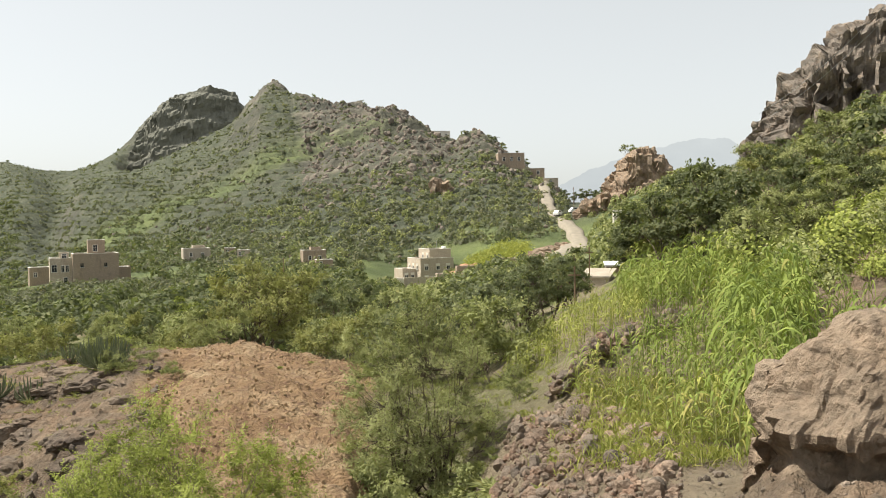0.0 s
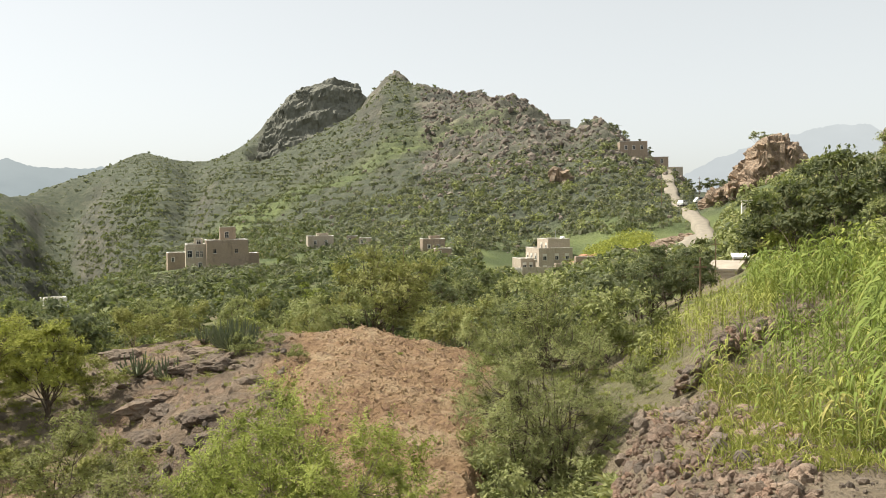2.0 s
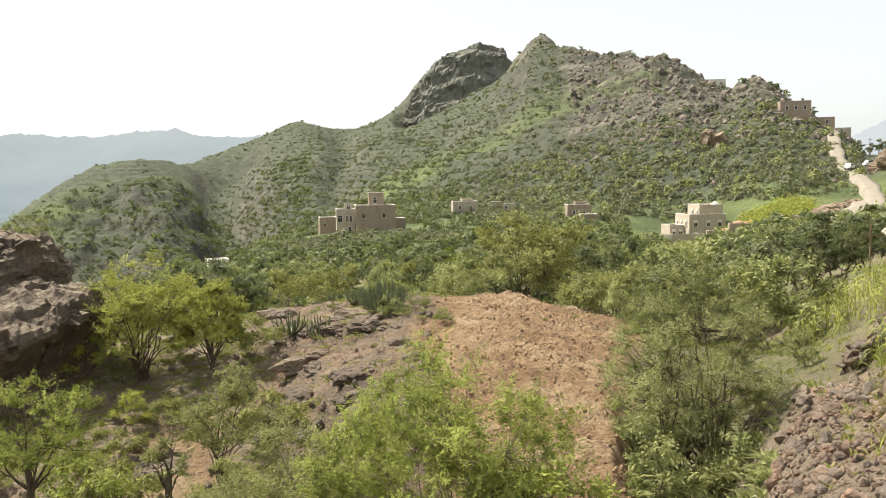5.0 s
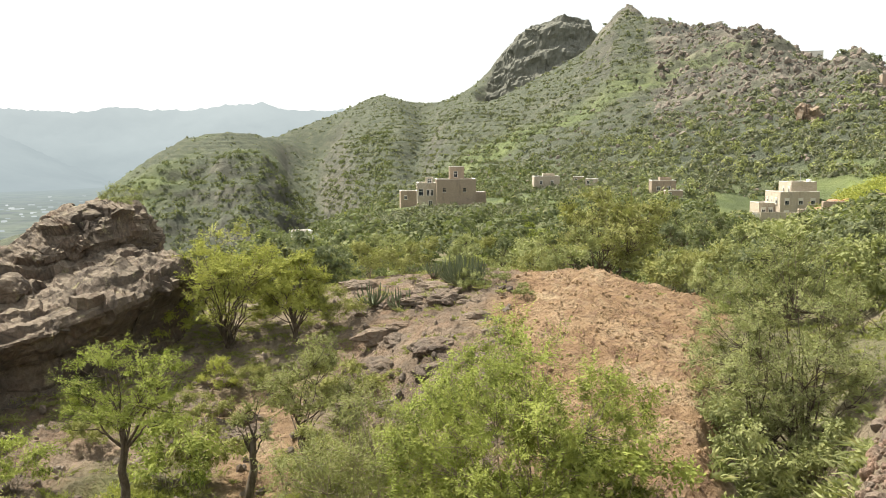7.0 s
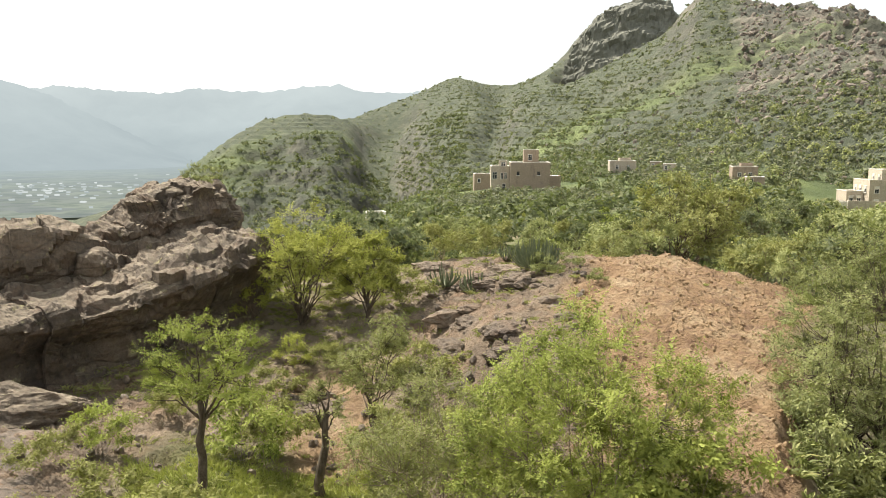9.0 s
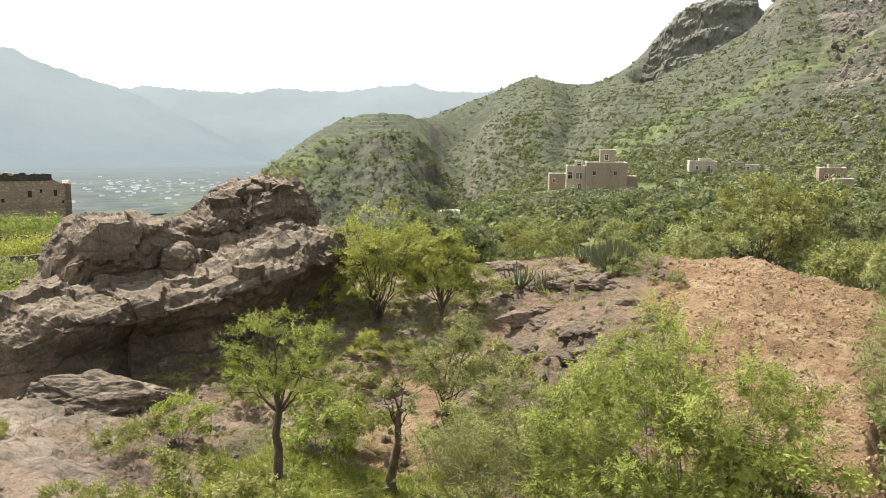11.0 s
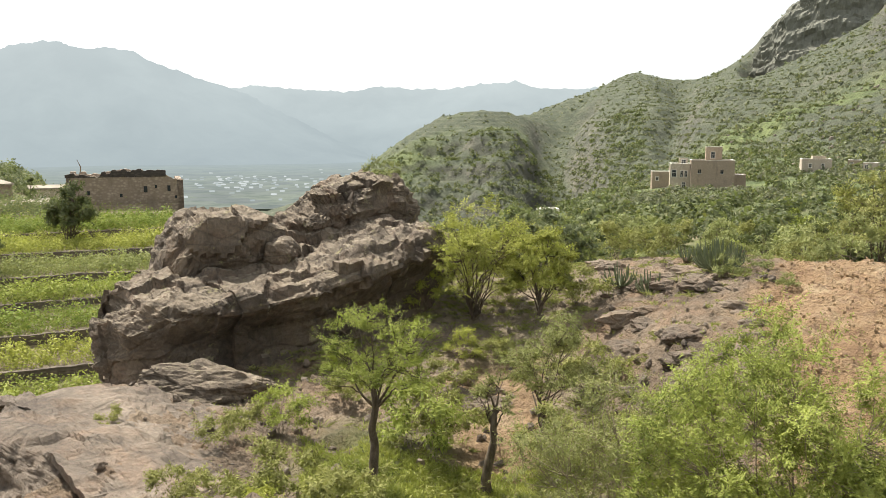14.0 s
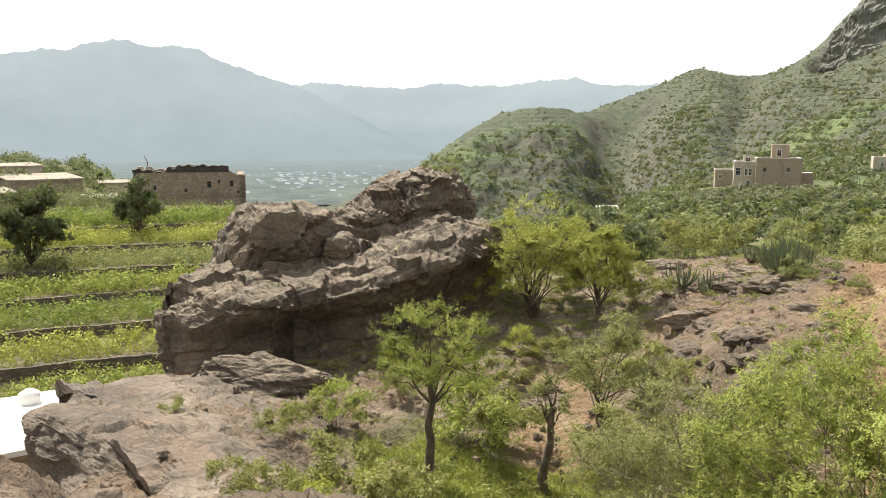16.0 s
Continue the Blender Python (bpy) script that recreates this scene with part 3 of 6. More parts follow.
CREST_LEFT = [(-110, 3.0), (-80, 4.2), (-72.2, 4.5), (-70.3, 4.8), (-68.1, 5.0), (-66.8, 5.4), (-65.3, 5.7), (-63.8, 5.3), (-62.5, 5.3), (-60.7, 5.2), (-59.7, 4.6), (-57.9, 4.1), (-55.7, 3.3), (-53, 2.3), (-49, 0.2), (-45, -1.6)]
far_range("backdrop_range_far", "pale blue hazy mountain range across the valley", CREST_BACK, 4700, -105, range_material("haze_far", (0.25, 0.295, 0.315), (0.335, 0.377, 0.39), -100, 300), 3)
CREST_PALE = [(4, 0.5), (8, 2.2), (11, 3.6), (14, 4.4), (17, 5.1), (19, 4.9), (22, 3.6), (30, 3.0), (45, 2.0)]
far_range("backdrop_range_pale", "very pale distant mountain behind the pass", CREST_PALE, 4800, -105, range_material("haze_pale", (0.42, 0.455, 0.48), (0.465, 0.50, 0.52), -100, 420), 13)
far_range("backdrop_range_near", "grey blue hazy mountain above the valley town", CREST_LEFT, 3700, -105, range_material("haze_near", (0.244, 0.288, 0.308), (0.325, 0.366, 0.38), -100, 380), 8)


# ---- rocks ----
def lump(rng, size, rough=0.25, cuts=3, seed=0):
    """A weathered rock as corners and triangles, about its centre."""
    bm = bmesh.new()
    bmesh.ops.create_icosphere(bm, subdivisions=cuts, radius=1.0)
    off = Vector((seed * 3.71, seed * 1.37, seed * 2.11))
    planes = [(Vector(rng.normal(size=3)).normalized(), rng.uniform(0.55, 0.85)) for _ in range(7)]
    for v in bm.verts:
        p = v.co.copy()
        for nrm, d in planes:
            e = p.dot(nrm) - d
            if e > 0:
                p -= nrm * e * 0.85
        p *= 1 + rough * (noise.fractal(p * 1.6 + off, 0.8, 2.1, 7) + 0.5 * min(noise.voronoi(p * 2.6 + off)[0][1] - noise.voronoi(p * 2.6 + off)[0][0], 0.35))
        v.co = Vector((p.x * size[0], p.y * size[1], p.z * size[2]))
    bm.verts.index_update()
    verts = np.array([v.co[:] for v in bm.verts])
    tris = np.array([[v.index for v in f.verts] for f in bm.faces])
    bm.free()
    return verts, tris


def loft_rock(name, sections, profile, seed, mat, rough=0.35, along=190, around=130, fine=1.0, grain=1.0, crisp=0.55, square=6, calm=1.0):
    """A long outcrop: rings of the profile (forward, up) set along the stations (x, y, z, forward size, height)."""
    s = np.linspace(0, 1, along)
    keys = np.linspace(0, 1, len(sections))
    sec = np.array([np.interp(s, keys, [p[i] for p in sections]) for i in range(5)]).T
    prof = np.array(profile + profile[:1], float)
    seg = np.concatenate([[0], np.cumsum(np.linalg.norm(np.diff(prof, axis=0), axis=1))])
    u = np.linspace(0, seg[-1], around, endpoint=False)
    pf, pz = np.interp(u, seg, prof[:, 0]), np.interp(u, seg, prof[:, 1])
    d = np.gradient(sec[:, :2], axis=0)
    d /= np.linalg.norm(d, axis=1)[:, None]
    nrm = np.stack([-d[:, 1], d[:, 0]], 1)
    ends = np.sqrt(np.clip(1 - (2 * s - 1) ** square, 0.0, 1))
    V = np.zeros((along, around, 3))
    V[..., :2] = sec[:, None, :2] + nrm[:, None] * (pf[None] * sec[:, 3:4] * ends[:, None])[..., None]
    V[..., 2] = sec[:, 2:3] + pz[None] * sec[:, 4:5] * (0.35 + 0.65 * ends[:, None])
    flatv = V.reshape(-1, 3)
    out = np.zeros(len(flatv))
    off = Vector((seed * 1.7, seed * 2.3, seed * 0.9))
    for i, p in enumerate(flatv):
        q = Vector(p) * grain
        a = noise.fractal(Vector((q.x * 0.35, q.y * 0.35, q.z * 0.7)) + off, 0.9, 2.0, 6)
        c = noise.voronoi(Vector((q.x * 0.55, q.y * 0.55, q.z * 1.1)) + off)[0]
        e = noise.voronoi(Vector((q.x * 1.5, q.y * 1.5, q.z * 2.6)) - off)[0]
        k = noise.voronoi(Vector((q.x * 0.75, q.y * 0.75, q.z * 1.0)) + off * 0.7 + Vector((0.3, 0.3, 0.2)) * a)
        block = noise.cell(k[1][0] * 7.3) - 0.5
        b = noise.hetero_terrain(Vector((q.x * 1.9, q.y * 1.9, q.z * 2.8)) + off, 0.6, 2.1, 5, 0.7)
        out[i] = rough * (1.2 * a + crisp * block + 0.9 * min(c[1] - c[0], 0.5) + fine * (0.55 * min(e[1] - e[0], 0.4) + 0.16 * b))
    still = np.where((pf < -0.5) & (pz > 0.02) & (pz < 0.76), calm, 1.0)
    for _ in range(8):
        still = (np.roll(still, 1) + 2 * still + np.roll(still, -1)) / 4
    out = out * np.tile(still, along)
    tu = np.gradient(V, axis=0)
    tv = (np.roll(V, -2, 1) - np.roll(V, 2, 1)) / 4
    dirv = np.cross(tv, tu).reshape(-1, 3)
    dirv /= np.linalg.norm(dirv, axis=1)[:, None] + 1e-6
    cen = np.repeat(np.stack([sec[:, 0], sec[:, 1], sec[:, 2] + sec[:, 4] * 0.4], 1), around, 0)
    if ((flatv - cen) * dirv).sum() < 0:
        dirv = -dirv
    flatv = flatv + dirv * (out - out.mean())[:, None]
    i, j = np.meshgrid(np.arange(along - 1), np.arange(around), indexing="ij")
    k = (j + 1) % around
    q = np.stack([i * around + j, i * around + k, (i + 1) * around + k, (i + 1) * around + j], -1).reshape(-1, 4)
    n = len(flatv)
    caps = [[b, (b + 1) % around, n] for b in range(around)] + [[n - 0 - around + b, n + 1, n - around + (b + 1) % around] for b in range(around)]
    flatv = np.vstack([flatv, flatv[:around].mean(0), flatv[-around:].mean(0)])
    return fast_mesh(name, flatv, q, caps, mat, False)


def station(az, r, z, forward, height):
    x, y = polar(az, r)
    return (x, y, z, forward, height)


# the big outcrop: its undercut face looks to the viewpoint
FACE = [(-0.97, -0.12), (-0.93, 0.06), (-0.82, 0.3), (-0.84, 0.55), (-1.0, 0.74), (-1.09, 0.83), (-0.99, 0.94), (-0.5, 0.98), (0.2, 1.0), (0.8, 0.95), (1.0, 0.6), (1.05, -0.12)]
outcrop = thing("rock_outcrop", "big dark brown weathered rock outcrop with an undercut face", "rock", Matrix.Identity(4))
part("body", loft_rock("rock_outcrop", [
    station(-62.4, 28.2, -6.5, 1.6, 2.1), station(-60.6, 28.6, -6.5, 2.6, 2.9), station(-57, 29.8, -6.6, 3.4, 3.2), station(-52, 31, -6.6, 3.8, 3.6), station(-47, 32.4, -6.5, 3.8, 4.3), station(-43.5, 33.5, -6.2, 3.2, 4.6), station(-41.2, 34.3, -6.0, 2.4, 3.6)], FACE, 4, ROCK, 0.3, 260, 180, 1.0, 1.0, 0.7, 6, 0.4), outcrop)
BLOCK = [(-0.95, -0.1), (-1.0, 0.4), (-1.12, 0.74), (-1.02, 0.94), (-0.5, 1.02), (0.4, 0.98), (1.0, 0.8), (1.0, -0.1)]
part("upper_block", loft_rock("rock_block", [
    station(-58.8, 31.6, -4.4, 1.6, 2.3), station(-57.2, 32, -4.4, 2.1, 3.0), station(-54.8, 32.4, -4.4, 2.2, 3.1), station(-52.8, 32.8, -4.4, 2.0, 2.6), station(-51.6, 33.2, -4.4, 1.5, 1.8)], BLOCK, 9, ROCK, 0.22, 130, 110, 0.8, 1.0, 0.9, 14), outcrop, "dark cracked block of rock")
part("upper_ridge", loft_rock("rock_ridge", [
    station(-52.6, 33.6, -3.8, 1.2, 1.0), station(-50.6, 34.6, -3.7, 1.6, 2.0), station(-48.6, 35.4, -3.6, 1.9, 2.8), station(-46.4, 36.2, -3.6, 2.0, 3.1), station(-44.2, 36.8, -3.6, 1.8, 3.1), station(-43.0, 37, -3.6, 1.3, 2.6)], BLOCK, 15, ROCK, 0.27, 160, 110, 1.1, 1.0, 1.0), outcrop)
rng0 = np.random.default_rng(5)
v, t = lump(rng0, (0.95, 0.8, 0.62), 0.16, 4, 6)
part("boulder", fast_mesh("perched_boulder", v + np.array([*polar(-46.8, 35.2), -0.95]), None, t, ROCK, False), outcrop, "rounded perched boulder")
v, t = lump(rng0, (0.75, 0.7, 0.62), 0.16, 4, 8)
part("boulder", fast_mesh("perched_boulder", v + np.array([*polar(-51.4, 30.6), -2.75]), None, t, ROCK, False), outcrop, "rounded perched boulder")
SLAB = [(-1.0, -0.5), (-1.0, 0.2), (-0.75, 0.85), (-0.2, 1.0), (0.6, 1.05), (1.0, 0.9), (1.0, -0.5)]
thing("rock_slab", "pale grey sloping slab of bare rock below the outcrop", "rock", data=loft_rock("rock_slab", [
    station(-68, 18.2, -6.4, 1.6, 1.0), station(-66, 18.6, -6.3, 3.4, 1.45), station(-63, 18.9, -6.4, 5.0, 1.5), station(-60, 19.5, -6.5, 5.5, 1.3), station(-54, 20, -6.9, 4.6, 1.15), station(-49, 20.5, -7.2, 3.0, 1.0)], SLAB, 21, ROCK_STONE, 0.15, 230, 160, 1.3, 1.0, 0.5))
v, t = lump(rng0, (2.1, 1.0, 0.8), 0.2, 5, 12)
thing("fallen_rock", "low split rock lying before the undercut face", "rock", Matrix.Translation((*polar(-56, 24.6), -5.8)) @ pose(0, 0, 0, 0, 8, 50), data=fast_mesh("fallen_rock", v, None, t, ROCK, False))
BANK_ROCK = rock_material("bank_rock", (0.38, 0.3, 0.22), (0.15, 0.115, 0.085), (0.3, 0.22, 0.155))
LEDGE = [(-1.0, -0.2), (-0.94, 0.28), (-0.84, 0.42), (-1.02, 0.52), (-0.9, 0.62), (-0.68, 0.86), (-0.3, 1.0), (0.6, 1.04), (1.0, 0.8), (1.0, -0.2)]
thing("roadside_bank", "tan weathered earth and rock bank with an undercut ledge", "bank", data=loft_rock("roadside_bank", [
    station(22.0, 11.0, -2.6, 0.5, 0.6), station(23.4, 10.6, -2.3, 0.8, 1.2), station(25.0, 10.2, -1.9, 1.1, 2.1), station(27.2, 9.9, -1.6, 1.4, 2.15), station(34, 9.4, -1.4, 1.5, 2.2)], LEDGE, 33, BANK_ROCK, 0.16, 180, 140, 1.5, 1.5, 0.45, 6))


# ---- trees ----
def tree_meshes(name, seed, height, spread, crown_low, leaf_mat, bark, stems=1, clusters=40, per=60, leaf=(0.16, 0.035), flatness=0.5, trunk=0.12, lean=(0, 0), puff=0.16, dome=0.6, twigs=5, fine=True, bunch=6, clump=0.15, gap=0.3, low=-0.62):
    """Trunk with limbs, and a crown of boughs that carry feathered twigs, in an uneven dome; returns two meshes."""
    rng = np.random.default_rng(seed)
    wood, crown = Shape(), Shape()
    forks = []
    for s in range(stems):
        a = rng.uniform(0, 6.28)
        out = (0.0 if stems == 1 else 0.14) * height
        top = np.array([math.cos(a) * out + lean[0], math.sin(a) * out + lean[1], crown_low * height + 0.06 * height])
        base = np.array([math.cos(a) * out * 0.25, math.sin(a) * out * 0.25, -0.3])
        u = np.linspace(0, 1, 7)[:, None]
        pts = base + (top - base) * u + rng.normal(size=(7, 3)) * 0.03 * height * (u * (1 - u) * 3)
        wood.tube(pts, trunk * height / 4 * np.linspace(1.25, 0.62, 7) / math.sqrt(stems), 7)
        forks += [pts[-1], pts[-2], pts[-3], pts[-4]][: 2 if crown_low > 0.5 else 4]
    boughs = []
    count = max(7, clusters // bunch)
    mid, half = (crown_low + 1) / 2 * height, (1 - crown_low) / 2 * height
    while len(boughs) < count:
        p = rng.uniform(-1, 1, 3)
        d = np.linalg.norm(p)
        if d > 1 or d < (0.62 if len(boughs) % 4 else 0.3) or p[2] < low:
            continue
        w = 0.8 + 0.5 * noise.noise(Vector(p * 1.7) + Vector((seed * 1.3, 0, 0)))
        q = np.array([p[0] * spread * w + lean[0] * 1.3, p[1] * spread * w + lean[1] * 1.3, mid + p[2] * half * (w if p[2] < 0 else (1 - dome * 0.35 * (p[0] ** 2 + p[1] ** 2)))])
        if all(np.linalg.norm((q - o) * np.array([1, 1, 1.6])) > gap * spread for o in boughs) or rng.uniform() < 0.04:
            boughs.append(q)
    boughs = np.array(boughs)
    home = np.arange(clusters) % count
    cen = boughs[home] + rng.normal(size=(clusters, 3)) * spread * clump * np.array([1, 1, 0.45])
    forks = np.array(forks)
    joints = []
    for c in boughs:
        f = forks[rng.integers(len(forks))]
        u = np.linspace(0, 1, 7)[:, None]
        end = f + (c - f) * 0.72
        mid = (f + end) / 2 + rng.normal(size=3) * 0.08 * spread
        pts = (1 - u) ** 2 * f + 2 * u * (1 - u) * mid + u * u * end + rng.normal(size=(7, 3)) * 0.02 * spread * u
        wood.tube(pts[:: 1 if fine else 3], trunk * height / 4 * np.linspace(0.34, 0.1, 7)[:: 1 if fine else 3], 5 if fine else 3)
        joints += list(pts[2:])
    joints = np.array(joints)
    for c, own in zip(cen, home):
        f = joints[np.argmin(np.linalg.norm(joints - c, axis=1) + rng.uniform(0, 0.12 * spread, len(joints)))]
        u = np.linspace(0, 1, 5)[:, None]
        mid = (f + c) / 2 + np.array([0, 0, -0.03 * height]) + rng.normal(size=3) * 0.06 * spread
        pts = (1 - u) ** 2 * f + 2 * u * (1 - u) * mid + u * u * c
        wood.tube(pts[:: 1 if fine else 2], trunk * height / 4 * np.linspace(0.13, 0.04, 5)[:: 1 if fine else 2], 4 if fine else 3)
        n = int(per * rng.uniform(0.6, 1.3))
        outward = (c - np.array([lean[0], lean[1], crown_low * height])) / (np.linalg.norm(c - np.array([lean[0], lean[1], crown_low * height])) + 1e-6)
        tw = rng.normal(size=(twigs, 3)) * np.array([1, 1, flatness]) + outward * 0.8
        tw /= np.linalg.norm(tw, axis=1)[:, None]
        ln = puff * spread * rng.uniform(1.0, 2.2, twigs)
        which = rng.integers(0, twigs, n)
        along = rng.uniform(0.05, 1, n)
        at = c + tw[which] * (ln[which] * along)[:, None] + rng.normal(size=(n, 3)) * puff * spread * 0.07
        face = at - boughs[own] + np.array([0, 0, 0.16 * spread])
        face /= np.linalg.norm(face, axis=1)[:, None] + 1e-9
        cross = np.cross(tw[which], face)
        cross /= np.linalg.norm(cross, axis=1)[:, None] + 1e-9
        d = tw[which] * 0.55 + cross * rng.choice([-0.9, 0.9], n)[:, None] + rng.normal(size=(n, 3)) * 0.3
        d /= np.linalg.norm(d, axis=1)[:, None]
        crown.leaves(at, d * (leaf[0] * rng.uniform(0.6, 1.3, n) * (1.15 - 0.5 * along))[:, None], leaf[1] * rng.uniform(0.7, 1.3, n), rng, 0.1, face)
        for k in range(min(3, twigs) if fine else 0):
            wood.tube([c, c + tw[k] * ln[k] * 0.5, c + tw[k] * ln[k]], np.array([0.04, 0.028, 0.012]) * trunk * height / 4 * 2, 3)
    return wood.mesh(name + "_trunk", bark, True), crown.mesh(name + "_crown", leaf_mat)


def plant_tree(name, label, meshes, m, group="", category="tree"):
    ob = thing(name, label, category, m, group)
    part("trunk", meshes[0], ob)
    part("crown", meshes[1], ob)
    return ob


def stand(az, r, sink=0.1, turn=0.0, scale=1.0, dz=0.0):
    x, y, z = spot(az, r, sink)
    return Matrix.Translation((x, y, z + dz)) @ Matrix.Rotation(radians(turn), 4, "Z") @ Matrix.Scale(scale, 4)


# the single trees and bushes of the foreground
plant_tree("acacia", "broad green thorny acacia tree beside the earth mound", tree_meshes("acacia", 11, 4.7, 1.95, 0.0, LEAF_ACACIA, BARK, 3, 300, 270, (0.075, 0.018), 0.5, 0.07, puff=0.15, twigs=9, low=-0.95), stand(-1.8, 19.3))
plant_tree("bush", "bright green feathery bush on the slope below", tree_meshes("bush", 12, 3.7, 2.15, 0.08, LEAF_BUSH, BARK_PALE, 5, 330, 320, (0.066, 0.018), 0.9, 0.06, puff=0.11, twigs=10, bunch=8, clump=0.12, low=-0.95), stand(-18.5, 12.6), category="bush")
plant_tree("bush", "pale thin green bush with straggling twigs", tree_meshes("bush2", 13, 3.7, 1.5, 0.08, LEAF_FEATHER, BARK_PALE, 5, 180, 210, (0.064, 0.016), 1.1, 0.07, puff=0.17, twigs=9, clump=0.16, low=-0.95), stand(-29.5, 13.5), category="bush")
plant_tree("acacia", "flat-topped yellow green acacia behind the earth mound", tree_meshes("acacia3", 14, 4.9, 2.6, 0.1, LEAF_OLIVE, BARK, 3, 170, 110, (0.2, 0.06), 0.25, 0.1, puff=0.13, twigs=7, clump=0.15), stand(-12.4, 40, dz=1.3))
plant_tree("acacia", "small bright green tree with a bare leaning trunk", tree_meshes("tree4", 15, 3.95, 1.25, 0.52, LEAF_BUSH, BARK, 1, 84, 290, (0.07, 0.018), 0.25, 0.1, (0.05, 0.0), puff=0.17, twigs=9, gap=0.42), stand(-45.2, 17.5, turn=20))
plant_tree("dead_tree", "dark crooked dying tree with a thin crown", tree_meshes("tree5", 16, 2.9, 0.62, 0.66, LEAF_FEATHER, BARK, 1, 26, 110, (0.07, 0.022), 0.6, 0.15, (0.25, 0.0), puff=0.26, twigs=5, bunch=4), stand(-37.6, 19, turn=30))
plant_tree("acacia", "yellow green airy acacia beside the outcrop", tree_meshes("tree6", 17, 4.1, 2.1, 0.12, LEAF_YELLOW, BARK, 2, 170, 150, (0.11, 0.03), 0.5, 0.1, puff=0.14, twigs=7), stand(-38.2, 30))
plant_tree("acacia", "small bright yellow green acacia", tree_meshes("tree7", 18, 3.1, 1.2, 0.2, LEAF_YELLOW, BARK, 1, 100, 190, (0.11, 0.036), 0.4, 0.12, puff=0.18, twigs=7), stand(-33.9, 29))
plant_tree("acacia", "thin green thorn tree on the earth bank", tree_meshes("tree8", 19, 3.2, 1.35, 0.25, LEAF_FEATHER, BARK, 2, 84, 130, (0.1, 0.03), 0.6, 0.1, puff=0.2, twigs=7), stand(-33.2, 22))

# woods of the valley and of the hillside
VARIANTS = []
for k, (mat, hh, sp, low) in enumerate([(LEAF_DARK, 4.6, 2.3, 0.2), (LEAF_ACACIA, 4.8, 2.6, 0.25), (LEAF_SCRUB, 4.2, 2.2, 0.12), (LEAF_OLIVE, 3.8, 2.2, 0.15), (LEAF_DARK, 5.2, 2.1, 0.2), (LEAF_BUSH, 3.8, 1.9, 0.12)]):
    VARIANTS.append(tree_meshes("wood%d" % k, 30 + k, hh, sp, low, mat, BARK, 2, 96, 46, (0.27, 0.1), 0.3, 0.1, puff=0.12, twigs=6, fine=False, bunch=9, clump=0.15, gap=0.5))
WORDS = ["dark green valley acacia", "broad green valley acacia", "green scrub tree on the slope", "olive green scrub tree on the slope", "tall dark green valley tree", "fresh green bushy tree"]
rng1 = np.random.default_rng(77)


def wood_ok(az, r):
    if r < 44 and az < 9:
        return False
    if az < -57 or (az > 18 and r < 72):
        return False
    if 9 < az < 24 and r < 40:
        return False
    if -5.5 < az < 2.5 and 203 < r < 240:
        return False
    if -34.8 < az < -32 and 130 < r < 215:
        return False
    if -28 < az < -19 and 204 < r < 240:
        return False
    if 1.2 < az < 6.4 and 200 < r < 231:
        return False
    if 6.0 < az < 9.8 and r > 186:
        return False
    if 9.0 < az < 12.8 and 44 < r < 110:
        return False
    return True


count = 0
while count < 270:
    az, r = rng1.uniform(-54, 32), math.exp(rng1.uniform(math.log(44), math.log(135)))
    if not wood_ok(az, r):
        continue
    k = int(rng1.choice(6, p=[0.34, 0.14, 0.22, 0.1, 0.15, 0.05]))
    plant_tree("wood_tree", WORDS[k], VARIANTS[k], stand(az, r, 0.2, rng1.uniform(0, 360), rng1.uniform(0.75, 1.35)), "trees of the valley woods")
    count += 1


def scrub(name, label, mat, seed, n, az0, az1, r0, r1, size, ok=None, quads=14, power=1.0, leaf=0.5, spots=None, tall=1.1, category="scrub"):
    """Many bushes of a far slope, each a clump of leafy sprays."""
    rng = np.random.default_rng(seed)
    az = rng.uniform(az0, az1, n)
    r = np.exp(math.log(r0) + (math.log(r1) - math.log(r0)) * rng.uniform(0, 1, n) ** power)
    keep = np.array([ok is None or ok(a, b) for a, b in zip(az, r)], bool)
    az, r = az[keep], r[keep]
    n = len(az)
    x, y = r * np.sin(np.radians(az)), r * np.cos(np.radians(az))
    if spots is not None:
        x, y = np.array(spots).T
        n = len(x)
    z = land(x, y)
    s = rng.uniform(size[0], size[1], n) * (0.6 + 0.8 * rng.uniform(0, 1, n) ** 2)
    sh = Shape()
    d = rng.normal(size=(n, quads, 3))
    d[..., 2] = np.abs(d[..., 2]) * 0.9 + 0.05
    d /= np.linalg.norm(d, axis=2)[..., None]
    lobes = 1 + 0.25 * np.sin(3 * np.arctan2(d[..., 1], d[..., 0]) + rng.uniform(0, 6.28, (n, 1)))
    c = np.stack([x, y, z - s * 0.05], 1)[:, None] + d * np.array([1, 1, tall]) * (s[:, None] * rng.uniform(0.36, 0.5, (n, quads)) * lobes)[..., None]
    tang = np.cross(d, rng.normal(size=d.shape))
    tang /= np.linalg.norm(tang, axis=2)[..., None] + 1e-9
    along = (tang + 0.35 * d + rng.normal(size=d.shape) * 0.2) * (s * leaf)[:, None, None]
    wide = np.cross(along, d + rng.normal(size=d.shape) * 0.35)
    wide /= np.linalg.norm(wide, axis=2)[..., None] + 1e-9
    wide *= (s * leaf * 0.36)[:, None, None]
    a0 = c - along * 0.5
    quad = np.stack([a0, c + wide, c + along * 0.5, c - wide], 2).reshape(-1, 3)
    sh.add(quad, np.arange(len(quad)).reshape(-1, 4))
    thing(name, label, category, kind="stuff", data=sh.mesh(name, mat))


